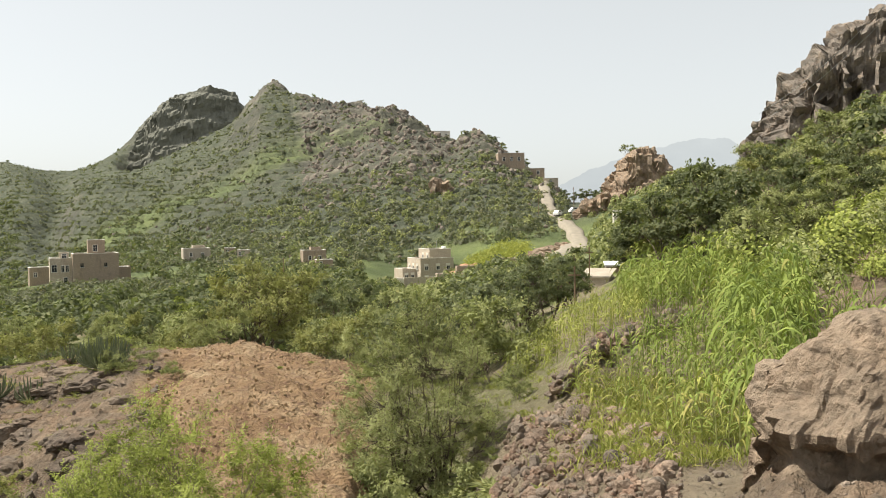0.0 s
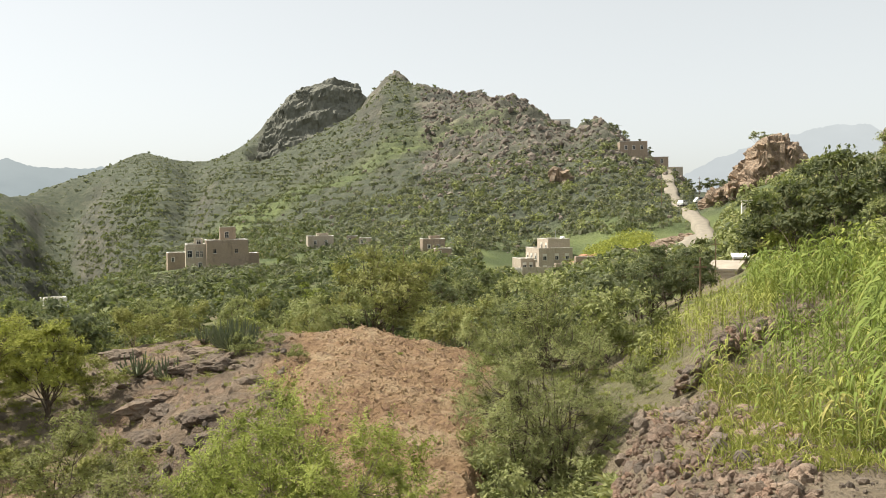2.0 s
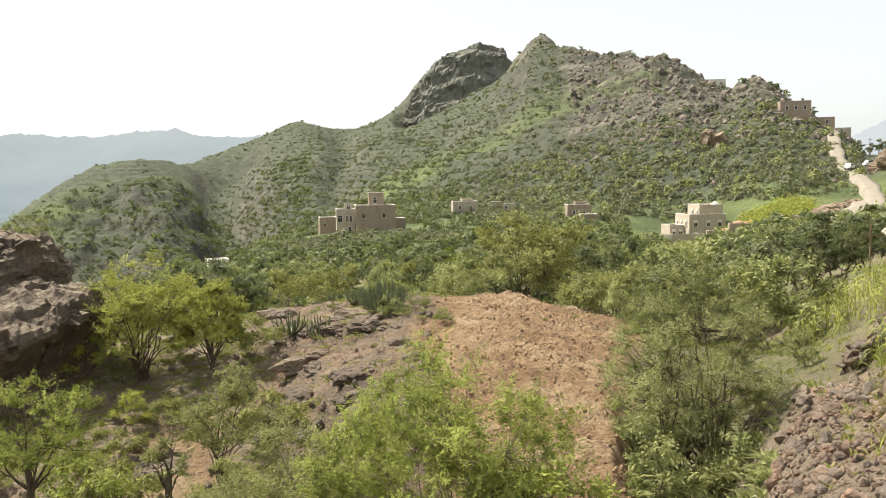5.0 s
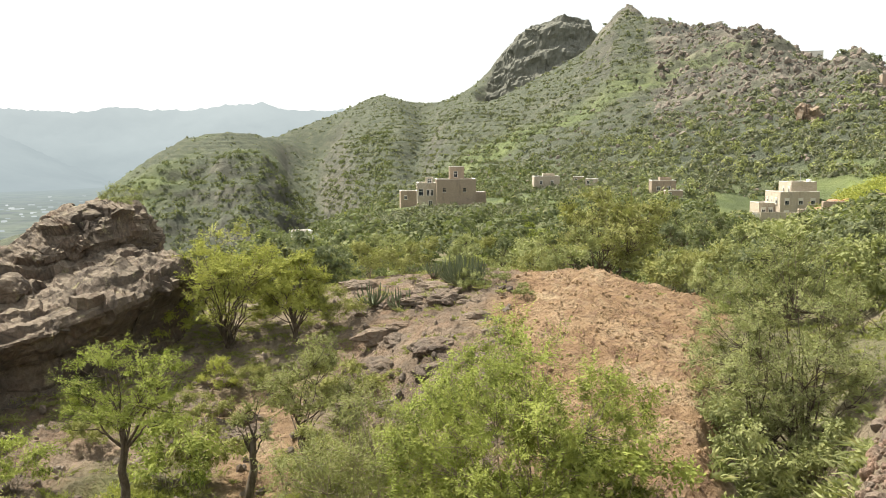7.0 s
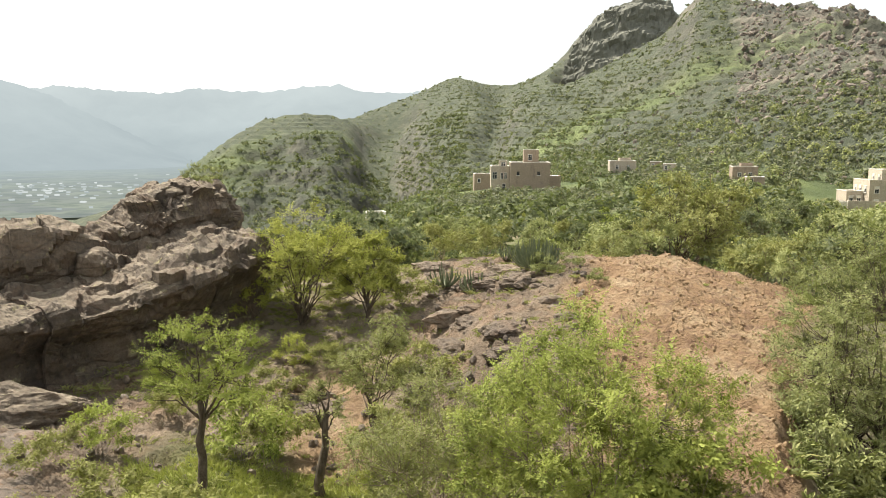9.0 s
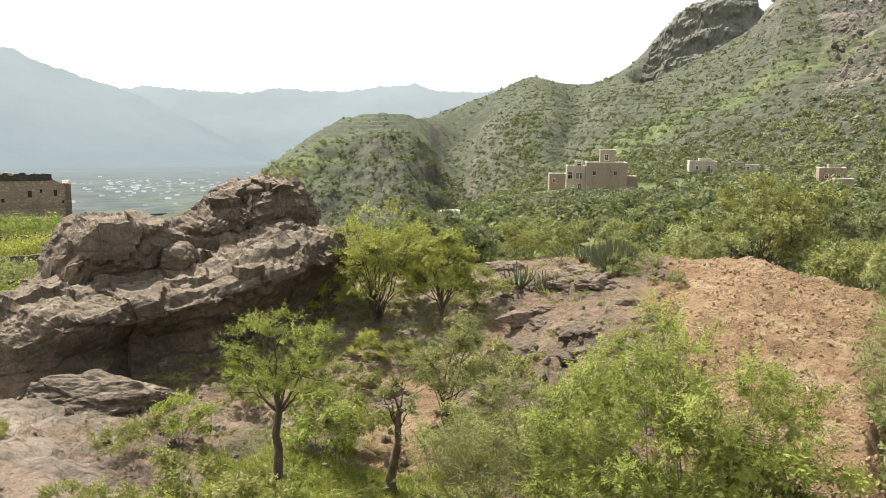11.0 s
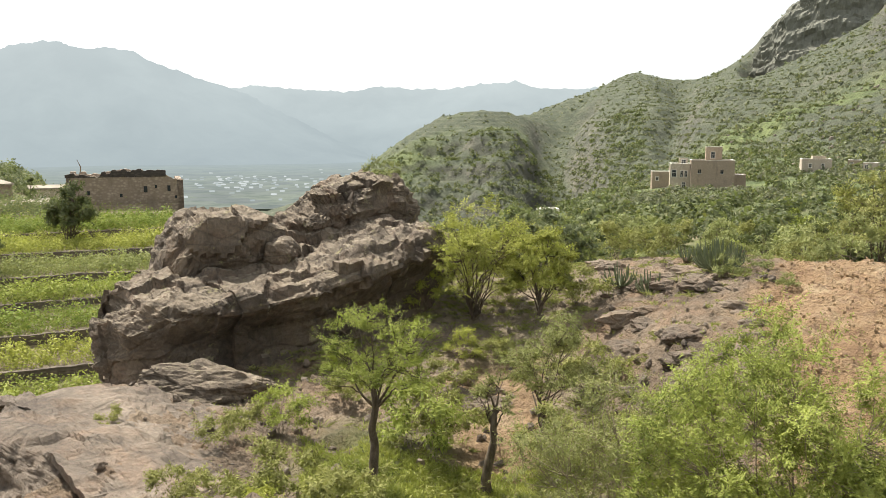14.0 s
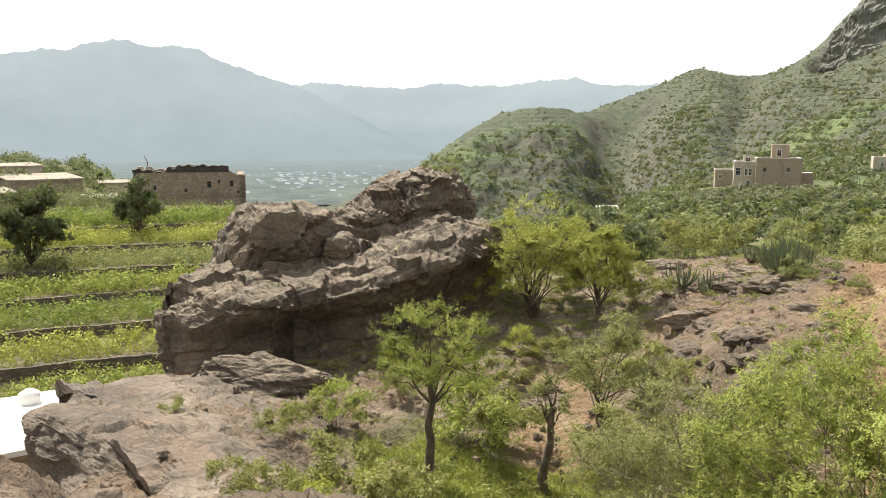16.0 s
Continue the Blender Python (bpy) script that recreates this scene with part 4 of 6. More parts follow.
def low_ok(az, r):
    return wood_ok(az, r) or (6.0 < az < 8.6 and r > 235) or (-5.6 < az < 2.5 and 150 < r < 214)


scrub("valley_woods", "dense dark green trees filling the valley", LEAF_DARK, 101, 700, -50, 8, 125, 235, (2.4, 5.2), wood_ok, 125, 1.0, 0.165)
scrub("valley_woods", "fresh green trees among the village fields", LEAF_SCRUB, 102, 1000, -48, 16, 130, 330, (1.8, 4.2), wood_ok, 75, 1.0, 0.21)
scrub("village_bushes", "rounded olive green bushes around the stone houses", LEAF_ACACIA, 111, 1300, -14, 9.5, 128, 330, (1.6, 3.8), low_ok, 66, 1.0, 0.2)
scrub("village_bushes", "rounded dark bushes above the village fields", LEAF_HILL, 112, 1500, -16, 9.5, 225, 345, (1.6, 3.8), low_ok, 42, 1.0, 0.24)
scrub("village_bushes", "fresh green trees on the slope beside the pass", LEAF_ACACIA, 113, 480, 10.2, 18, 120, 258, (2.0, 4.8), wood_ok, 100, 1.0, 0.18)
scrub("hillside_scrub", "dense dark thicket on the lower mountain", LEAF_DARK, 114, 1500, -46, -16, 240, 430, (1.8, 4.2), wood_ok, 36, 1.0, 0.26)
# dark bushes added to give the ravine its shade
scrub("ravine_shade_bushes", "dark bushes put in for the shade of the ravine behind the knoll", LEAF_DARK, 118, 2000, -46, -27, 390, 600, (2.2, 5.0), None, 30, 1.0, 0.27)
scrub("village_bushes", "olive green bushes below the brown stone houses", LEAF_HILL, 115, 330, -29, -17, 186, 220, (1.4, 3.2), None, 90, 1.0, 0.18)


def slope_ok(az, r):
    if az < -34 and r > 520 and rng1.uniform() < 0.86:
        return False
    return not (az > -10 + (r - 340) * 0.004 and r > 330 and rng1.uniform() < 0.3) and not (r > 540 and az > -22 and rng1.uniform() < 0.45) and wood_ok(az, r)


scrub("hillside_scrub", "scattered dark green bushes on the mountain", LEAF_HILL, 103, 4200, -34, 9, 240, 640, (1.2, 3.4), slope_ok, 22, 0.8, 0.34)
scrub("hillside_scrub", "scattered green bushes on the terraces", LEAF_SCRUB, 104, 4200, -48, 9, 240, 900, (1.0, 2.8), slope_ok, 16, 0.8, 0.42)
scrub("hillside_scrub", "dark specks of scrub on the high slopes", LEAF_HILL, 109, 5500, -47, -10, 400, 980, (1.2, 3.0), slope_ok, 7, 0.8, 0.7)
scrub("hillside_scrub", "small bushes on the rocks under the high cliff", LEAF_SCRUB, 110, 420, 17, 33, 135, 176, (0.9, 2.2), None, 60, 1.0, 0.25)
scrub("hillside_scrub", "bushes on the rocky hillside by the road", LEAF_DARK, 105, 360, 11, 32, 95, 150, (1.4, 3.2), wood_ok, 100, 1.0, 0.18)
scrub("hillside_scrub", "yellow green bushes above the maize", LEAF_BUSH, 116, 46, 19.5, 32, 31, 52, (1.3, 2.6), None, 900, 1.0, 0.06)
scrub("hillside_scrub", "dark thorn bushes above the maize", LEAF_ACACIA, 117, 60, 19.5, 32, 30, 60, (1.4, 3.0), None, 800, 1.0, 0.065)
scrub("hillside_scrub", "fresh green bushes on the hillside by the road", LEAF_ACACIA, 106, 420, 11, 32, 55, 150, (1.4, 3.2), wood_ok, 115, 1.0, 0.165)


# ---- building stuffs ----
def masonry(name, a, b, course=0.3, stain=(0.12, 0.1, 0.08)):
    m = Nodes(name, 0.93)
    sep = m.t.nodes.new("ShaderNodeSeparateXYZ")
    m.link(m.pos, sep.inputs[0])
    lines = m.math("FRACT", m.math("MULTIPLY", sep.outputs[2], 1 / course))
    joint = m.grey(lines, 0.0, 0.12)
    c = m.mix(m.grey(m.cells(2.2, "F1", stretch=(1, 1, 1.6)), 0.1, 0.6), a, b)
    c = m.mix(m.grey(m.noise(0.6, 6, 0.65), 0.35, 0.68), c, b)
    c = m.mix(m.math("MULTIPLY", m.math("SUBTRACT", 1.0, joint), 0.4), c, stain)
    c = m.mix(m.math("MULTIPLY", m.grey(m.noise(0.35, 6, 0.7, stretch=(2.5, 2.5, 0.6)), 0.52, 0.75), 0.6), c, stain)
    m.colour(c).bump(m.math("ADD", joint, m.noise(5, 5, 0.7)), 0.6, 0.06)
    return m.mat


def plain(name, a, b, rough=0.8, scale=1.5):
    m = Nodes(name, rough)
    m.colour(m.mix(m.grey(m.noise(scale, 6, 0.65), 0.3, 0.7), a, b)).bump(m.noise(scale * 8, 4, 0.6), 0.3, 0.02)
    return m.mat


STONE_BROWN = masonry("stone_brown", (0.44, 0.35, 0.265), (0.33, 0.262, 0.198), 0.3, (0.15, 0.12, 0.095))
WALL_DRY = masonry("dry_wall", (0.19, 0.155, 0.12), (0.11, 0.09, 0.072), 0.18, (0.04, 0.034, 0.028))
STONE_GREY = masonry("stone_grey", (0.58, 0.5, 0.4), (0.45, 0.385, 0.305), 0.3, (0.24, 0.2, 0.16))
STONE_RUIN = masonry("stone_ruin", (0.44, 0.36, 0.285), (0.25, 0.195, 0.15), 7.0, (0.13, 0.1, 0.08))
STONE_DARK = masonry("stone_dark", (0.12, 0.1, 0.085), (0.06, 0.05, 0.045), 0.35, (0.03, 0.026, 0.022))
PLASTER = plain("plaster_pale", (0.62, 0.58, 0.5), (0.74, 0.7, 0.62))
ROOF_MUD = plain("roof_mud", (0.31, 0.27, 0.215), (0.42, 0.37, 0.3), 0.9, 0.8)
ROOF_OLD = plain("roof_old", (0.2, 0.17, 0.135), (0.34, 0.3, 0.24), 0.95, 0.5)
WHITEWASH = plain("whitewash", (0.74, 0.72, 0.68), (0.85, 0.84, 0.8), 0.7)
TRIM_WHITE = plain("trim_white", (0.6, 0.57, 0.5), (0.75, 0.72, 0.66))
DARK_GLASS = Nodes("dark_glass", 0.12).colour((0.03, 0.035, 0.04)).mat
TIMBER = bark_material("old_timber", (0.16, 0.11, 0.07), (0.28, 0.2, 0.13))
RED_EARTH = plain("red_rubble", (0.36, 0.18, 0.11), (0.5, 0.3, 0.19), 0.95, 0.8)
METAL = Nodes("grey_metal", 0.45).colour((0.35, 0.36, 0.37)).mat


def shell(w, d, h, parapet=0.45, thick=0.35, taper=0.985):
    """Walls of a flat-roofed block, with a parapet round a sunk roof."""
    s = Shape()
    rings = []
    for k, z, inner in ((1.0, -2.5, 0), (taper, h + parapet, 0), (taper, h + parapet, 1), (taper, h - 0.02, 1)):
        x, y = w / 2 * k - inner * thick, d / 2 * k - inner * thick
        rings += [(-x, -y, z), (x, -y, z), (x, y, z), (-x, y, z)]
    q = []
    for a in range(3):
        for b in range(4):
            q.append((a * 4 + b, a * 4 + (b + 1) % 4, a * 4 + 4 + (b + 1) % 4, a * 4 + 4 + b))
    return s.add(rings, q)


def moved(sh, x=0.0, y=0.0, z=0.0, turn=0.0):
    c, s = math.cos(turn), math.sin(turn)
    for v in sh.v:
        vx, vy = v[:, 0].copy(), v[:, 1].copy()
        v[:, 0], v[:, 1], v[:, 2] = vx * c - vy * s + x, vx * s + vy * c + y, v[:, 2] + z
    return sh


def add_block(parent, x, y, z, w, d, h, wall, roof, parapet=0.45, fall=0.0):
    part("wall", moved(shell(w, d, h, parapet), x, y, z).mesh("wall", wall), parent)
    top = Shape().box(x, y, z + h - 0.25, w - 0.72, d - 0.72, 0.27)
    if fall:
        # a roof that falls towards its front, over the wall heads
        top = Shape().box(x, y, z + h + parapet + 0.02, w + 0.3, d + 0.3, 0.2)
        v = top.v[0]
        v[:, 2] += (v[:, 1] - y + d / 2) / d * fall
    part("roof", top.mesh("roof", roof), parent)
    if parapet > 0.18 and not fall:
        cap = Shape()
        for sx, sy, cw, cd in ((0, -1, w, 0.42), (0, 1, w, 0.42), (-1, 0, 0.42, d - 0.84), (1, 0, 0.42, d - 0.84)):
            cap.box(x + sx * (w * 0.985 / 2 - 0.18), y + sy * (d * 0.985 / 2 - 0.18), z + h + parapet + 0.004, cw, cd, 0.09)
        part("coping", cap.mesh("coping", TRIM_WHITE), parent, "pale lime coping")


def add_window(parent, x, y, z, w, h, face, arched=True, mat=None):
    """A window with frame, sill, dark pane and a pale fanlight; face: the degrees by which it is turned from the front."""
    t = radians(face)
    fr = Shape()
    b = 0.12
    for bx, bz, bw, bh in ((-w / 2 - b / 2, 0, b, h), (w / 2 + b / 2, 0, b, h), (0, h, w + 2 * b, b), (0, h * 0.62, w, 0.06), (0, 0, 0.05, h)):
        fr.box(bx, 0, bz, bw, 0.16, bh)
    win = part("window", moved(fr, x, y, z, t).mesh("window", mat or TRIM_WHITE), parent)
    part("pane", moved(Shape().box(0, 0.02, 0, w, 0.08, h * 0.62), x, y, z, t).mesh("pane", DARK_GLASS), win)
    part("fanlight", moved(Shape().box(0, 0.02, h * 0.66, w, 0.1, h * 0.34), x, y, z, t).mesh("fanlight", PLASTER if arched else DARK_GLASS), win)
    part("sill", moved(Shape().box(0, -0.06, -0.1, w + 0.3, 0.3, 0.1), x, y, z, t).mesh("sill", TRIM_WHITE), win)


def house_at(name, label, az, r, z, turn=0.0, category="house", group=""):
    x, y = polar(az, r)
    if group in ("houses on the ridge", "small houses of the village", "low sheds in the village"):
        z = max(z, ground(x, y) - 0.4)
    return thing(name, label, category, Matrix.Translation((x, y, z)) @ Matrix.Rotation(radians(-az + turn), 4, "Z"), group)


# the grey stone house among the trees, its corner towards the viewpoint
hb = house_at("stone_house", "three-storey grey stone house with white window frames", -0.9, 225, -15.5, 24)
add_block(hb, 0, 0, 0, 9.8, 9.2, 6.6, STONE_GREY, ROOF_MUD)
add_block(hb, 1.6, 0.6, 6.6, 6.4, 7.4, 2.5, STONE_GREY, ROOF_MUD, 0.3)
add_block(hb, -6.9, 1.2, 0, 4.0, 6.0, 4.0, STONE_GREY, ROOF_MUD, 0.3)
add_block(hb, -10.4, -3.4, -1.2, 4.2, 4.6, 2.9, PLASTER, ROOF_MUD, 0.3)
for zz, xs in ((1.0, (-3.2, 0.2, 3.2)), (4.0, (-3.2, 0.2, 3.2))):
    for xx in xs:
        add_window(hb, xx, -4.62, zz, 0.9, 1.5, 0)
for yy in (-2.6, 0.2, 2.8):
    add_window(hb, -4.92, yy, 4.1, 0.9, 1.5, -90)
for yy in (-2.0, 1.0):
    add_window(hb, 0.2 + 1.6 - 3.45, yy, 7.0, 0.8, 1.3, -90)
for xx in (-7.8, -6.0):
    add_window(hb, xx, -1.82, 1.8, 0.8, 1.4, 0)
for xx in (-11.3, -9.6):
    add_window(hb, xx, -5.72, -0.3, 0.7, 1.2, 0, False)
part("water_tank", moved(Shape().tube([(0, 0, 0), (0, 0, 0.9), (0, 0, 1.0)], [0.6, 0.6, 0.3], 12), 3.4, -1.5, 9.1).mesh("water_tank", WHITEWASH, True), hb, "white rooftop water tank")
part("aerial", moved(Shape().tube([(0, 0, 0), (0, 0, 2.6)], [0.05, 0.03], 5), 2.0, 0, 9.1).mesh("aerial", METAL), hb)

# yard of the house: low walls and a heap of red earth
yard = house_at("yard_wall", "low dry-stone yard wall before the house", -0.6, 213, ground(*polar(-0.6, 213)), 10, "wall")
part("wall", Shape().box(0, 0, -2, 16, 0.6, 3.4).box(7.5, 4, -2, 0.6, 8, 3.2).mesh("wall", STONE_GREY), yard)
for a, rr, w, hh in ((1.5, 212, 2.4, 1.5), (2.2, 210, 1.8, 1.1), (0.9, 209, 2.4, 0.8)):
    v, t = lump(rng0, (w, w * 0.7, hh), 0.2, 4, int(a * 10))
    thing("earth_heap", "heap of red earth and rubble by the house yard", "earth heap", Matrix.Translation((*polar(a, rr), ground(*polar(a, rr)) + 0.5)), data=fast_mesh("earth_heap", v, None, t, RED_EARTH))
for a, rr, z, w, d in ((1.7, 205, -16, 6.0, 3.0), (0.4, 202, -16, 6.5, 3.0), (4.5, 188, -16, 3.4, 3.0)):
    sh = house_at("yard_shed", "low stone shed with a pale flat roof", a, rr, z, 8, "shed", "low sheds in the village")
    add_block(sh, 0, 0, 0, w, d, 1.9, STONE_BROWN, ROOF_MUD, 0.12)

# the brown stone houses on the knoll
ha = house_at("stone_house", "brown stone house with a small rooftop tower room", -22.9, 225, -13.0, 4)
add_block(ha, 0.4, 0, 0, 10.6, 8.5, 7.5, STONE_BROWN, ROOF_MUD, 0.4)
add_block(ha, 0.9, 2.0, 7.5, 4.0, 3.6, 3.3, STONE_BROWN, ROOF_MUD, 0.35)
add_block(ha, -7.4, 1.6, 0, 5.0, 7.0, 6.6, STONE_GREY, ROOF_MUD, 0.3)
add_block(ha, 7.3, 2.0, 0, 3.0, 5.0, 4.2, STONE_BROWN, WHITEWASH, 0.1)
add_window(ha, 0.6, 0.16, 8.4, 0.9, 1.5, 0, False)
add_block(ha, -6.6, 0.6, 6.6, 2.2, 3.0, 1.6, STONE_GREY, ROOF_MUD, 0.1)
add_window(ha, -6.6, -0.92, 6.9, 1.0, 1.0, 0, False)
for xx, zz, w, h in ((-8.9, 3.6, 1.1, 1.7), (-7.0, 3.6, 0.6, 1.5), (-6.0, 3.6, 0.6, 1.5), (-6.4, 0.6, 0.8, 1.6)):
    add_window(ha, xx, -1.98, zz, w, h, 0, False)
for xx in (-2.8, 2.6):
    add_window(ha, xx, -4.28, 4.6, 0.7, 1.0, 0, False, STONE_BROWN)
part("terrace", Shape().box(0, -6.5, -3.2, 16, 4.0, 2.4).mesh("terrace", STONE_BROWN), ha)

# the lower village behind
for lab, a, rr, z, w, d, h, wall, tn in (
    ("low stone house with a whitewashed end wall", -16.6, 262, -11.6, 8.0, 5.0, 3.6, STONE_GREY, 8),
    ("low stone house with a pale flat roof behind the brown house", -26.0, 240, -12.6, 5.0, 4.0, 3.6, STONE_BROWN, 6),
    ("small stone house with a flat pale roof", -14.4, 266, -10.6, 3.6, 3.6, 2.3, STONE_BROWN, 0),
    ("small flat-roofed stone hut", -13.5, 258, -12.2, 3.4, 3.4, 2.4, STONE_GREY, -12),
    ("half-ruined brown stone house below the terraces", -8.9, 232, -13.4, 6.4, 5.0, 3.9, STONE_BROWN, 10),
    ("low stone hut beside the ruined house", -8.2, 224, -15.4, 4.5, 3.0, 2.2, STONE_BROWN, 10),
    ("white walled hut below the red crag", 12.2, 222, 0.9, 4.6, 3.6, 2.3, PLASTER, 5),
    ("white flat-roofed house low on the slope", -33.4, 205, -21.0, 5.0, 4.0, 3.4, PLASTER, 10),
):
    hx = house_at("village_house", lab, a, rr, z, tn, "house", "small houses of the village")
    add_block(hx, 0, 0, 0, w, d, h, wall, ROOF_MUD, 0.2)
    add_window(hx, -w * 0.22, -d / 2 - 0.02, h * 0.4, 0.7, 1.0, 0, False)
    if w > 5:
        add_window(hx, w * 0.2, -d / 2 - 0.02, h * 0.4, 0.7, 1.0, 0, False)
        add_block(hx, w * 0.1, 0.4, h, w * 0.45, d * 0.6, 0.9, wall, ROOF_MUD, 0.15)

# the shed beside the maize and its pole
sd = house_at("field_shed", "small stone field shed with a pale flat roof", 10.6, 100, -7.2, -14, "shed")
add_block(sd, 0, 0, 0, 3.3, 3.0, 1.7, STONE_GREY, ROOF_MUD, 0.08, 0.7)
sd2 = house_at("field_shed", "low shed with a thin white roof under the trees", 11.95, 104, -5.9, 6, "shed")
add_block(sd2, 0, 0, 0, 3.2, 2.2, 1.5, STONE_BROWN, WHITEWASH, 0.06, 0.3)
for a, rr, z, hgt in ((10.0, 98, -6.8, 5.0), (9.0, 60, -5.0, 3.2), (-10.9, 205, -12, 5.5), (6.6, 262, 3.0, 7.0), (9.0, 285, 4.0, 8.0), (-9.7, 150, -13.5, 6.0)):
    pl = thing("utility_pole", "thin grey wooden utility pole", "pole", Matrix.Translation((*polar(a, rr), z - 0.5)), "utility poles")
    part("post", Shape().tube([(0, 0, 0), (0, 0, hgt + 0.5)], [0.09, 0.06], 7).mesh("post", TIMBER), pl)
    part("crossarm", Shape().box(0, 0, hgt - 0.2, 0.9, 0.08, 0.1).mesh("crossarm", TIMBER), pl)

# houses on the ridge above the pass
for lab, a, rr, z, w, d, h, wall, tn, wins in (
    ("grey stone house on the ridge above the pass", 4.7, 330, 15.0, 10.5, 7.0, 5.0, STONE_BROWN, 10, (-3, 0, 3)),
    ("long stone house stepping down the ridge", 6.3, 328, 13.4, 8.0, 6.0, 3.6, STONE_BROWN, 6, (-2, 1.5)),
    ("low stone house at the ridge end", 7.4, 326, 13.0, 6.0, 5.0, 2.9, STONE_GREY, 6, (0,)),
    ("pale stone house on the rocky crest", -0.2, 440, 34.5, 11.5, 7.0, 4.6, PLASTER, 12, (-3.5, 0, 3.5)),
):
    hx = house_at("ridge_house", lab, a, rr, z, tn, "house", "houses on the ridge")
    add_block(hx, 0, 0, 0, w, d, h, wall, ROOF_MUD, 0.3)
    for xx in wins:
        add_window(hx, xx, -d / 2 - 0.03, h * 0.45, 0.9, 1.4, 0, False)
fort = house_at("watchtower", "small ruined stone watchtower on the sharp peak", -11.2, 597, 96.0, 10, "tower")
part("wall", Shape().box(0, 0, -3, 5.0, 5.0, 8.0, 0, 0.9).mesh("wall", STONE_GREY), fort)
part("parapet", Shape().box(-1.2, -1.2, 4.98, 2.0, 2.0, 1.0).box(1.4, 0.6, 4.98, 1.6, 2.6, 0.6).mesh("parapet", STONE_GREY), fort)

ROCK_HIGH = rock_material("cliff_rock", (0.34, 0.29, 0.24), (0.1, 0.09, 0.08), (0.26, 0.2, 0.15))
DOME_ROCK = rock_material("dome_rock", (0.235, 0.235, 0.195), (0.135, 0.14, 0.118), (0.185, 0.178, 0.14))
thing("crag", "dark flat-topped rock summit with banded cliffs", "crag", data=loft_rock("crag_dome", [
    station(-20.7, 760, 36, 10, 22), station(-19.5, 752, 36, 16, 50), station(-18.3, 748, 37, 20, 67), station(-16.9, 745, 38, 22, 75), station(-15.5, 742, 40, 22, 78), station(-14.1, 742, 42, 20, 71), station(-13.2, 746, 44, 14, 56), station(-12.4, 752, 48, 8, 28)],
    [(-2.0, -0.1), (-1.6, 0.2), (-1.5, 0.36), (-1.2, 0.42), (-1.12, 0.62), (-0.86, 0.68), (-0.78, 0.88), (-0.4, 1.0), (0.6, 1.0), (1.0, 0.7), (1.0, -0.1)], 71, DOME_ROCK, 2.0, 240, 170, 0.9, 0.16, 0.8, 8))
# red crag beside the pass
thing("crag", "reddish rock crag beside the cutting of the pass", "crag", data=loft_rock("crag", [
    station(9.9, 262, -1, 4, 5), station(11.2, 264, -1, 7, 9.5), station(12.0, 266, 0, 8, 17), station(12.7, 267, 0, 9, 21), station(13.9, 268, 0, 9, 21.5), station(14.8, 268, 0, 8, 18.5), station(15.9, 267, 0, 6, 14), station(17.0, 264, 2, 5, 8)], BLOCK, 44, ROCK_CRAG, 1.35, 170, 110, 0.9, 0.3, 1.0, 8))
thing("crag", "broken tan rocks at the foot of the red crag", "crag", data=loft_rock("crag_foot", [
    station(13.2, 252, 0, 3, 4), station(14.0, 250, 1, 5, 8), station(15.0, 248, 1.5, 5, 10), station(16.2, 246, 2, 4, 6)], BLOCK, 47, ROCK_CRAG, 1.5, 90, 60, 0.8, 0.35, 1.0))
thing("crag", "pile of tan boulders beside the cutting of the pass", "crag", data=loft_rock("crag_rubble", [
    station(9.3, 256, 1, 2.5, 2.5), station(10.2, 255, 1.5, 4, 5), station(11.0, 255, 2, 4, 6.5), station(11.8, 256, 2, 4, 6), station(12.4, 257, 2, 3, 3)], BLOCK, 49, ROCK_CRAG, 1.2, 90, 60, 1.0, 0.5, 1.2))
# dark crags standing out of the ridge above the pass
thing("crag", "dark craggy rock head on the ridge above the pass", "crag", data=loft_rock("crag_head", [
    station(0.4, 380, 10, 4, 8), station(1.2, 378, 12, 7, 17), station(2.0, 376, 12, 9, 22), station(2.9, 374, 11, 9, 21), station(3.6, 372, 10, 7, 15), station(4.3, 370, 9, 4, 9)], BLOCK, 55, ROCK_HIGH, 3.0, 130, 90, 0.9, 0.2, 1.2))
thing("crag", "tan cliff face below the craggy head", "crag", data=loft_rock("crag_face", [
    station(-1.3, 306, 4, 3, 5), station(-0.4, 305, 5, 5, 9.5), station(0.6, 303, 5, 5, 10), station(1.4, 302, 4, 3, 6)], BLOCK, 57, ROCK_CRAG, 1.8, 100, 70, 0.9, 0.28, 1.0))
thing("crag", "weathered tan crag below the peaks", "crag", data=loft_rock("crag_shoulder", [
    station(-5.4, 424, 22, 4, 8), station(-4.4, 424, 24, 7, 14), station(-3.0, 420, 22, 8, 14), station(-1.8, 414, 18, 6, 10)], BLOCK, 58, ROCK_HIGH, 2.8, 120, 80, 0.9, 0.2, 1.2))
# stony bank between the green field and the path
for a, rr_, w in ((6.4, 198, 2.6), (7.0, 202, 3.2), (7.5, 208, 3.0), (6.8, 194, 2.2), (7.9, 214, 2.6), (7.3, 197, 2.0), (8.2, 220, 2.4)):
    v, t = lump(rng0, (w, w * 0.8, w * 0.7), 0.3, 4, int(a * 10))
    thing("bank_rock", "tan boulder of the stony bank below the path", "rock", Matrix.Translation((*polar(a, rr_), ground(*polar(a, rr_)) + 0.2)), "boulders of the stony bank", data=fast_mesh("bank_rock", v, None, t, ROCK_CRAG))
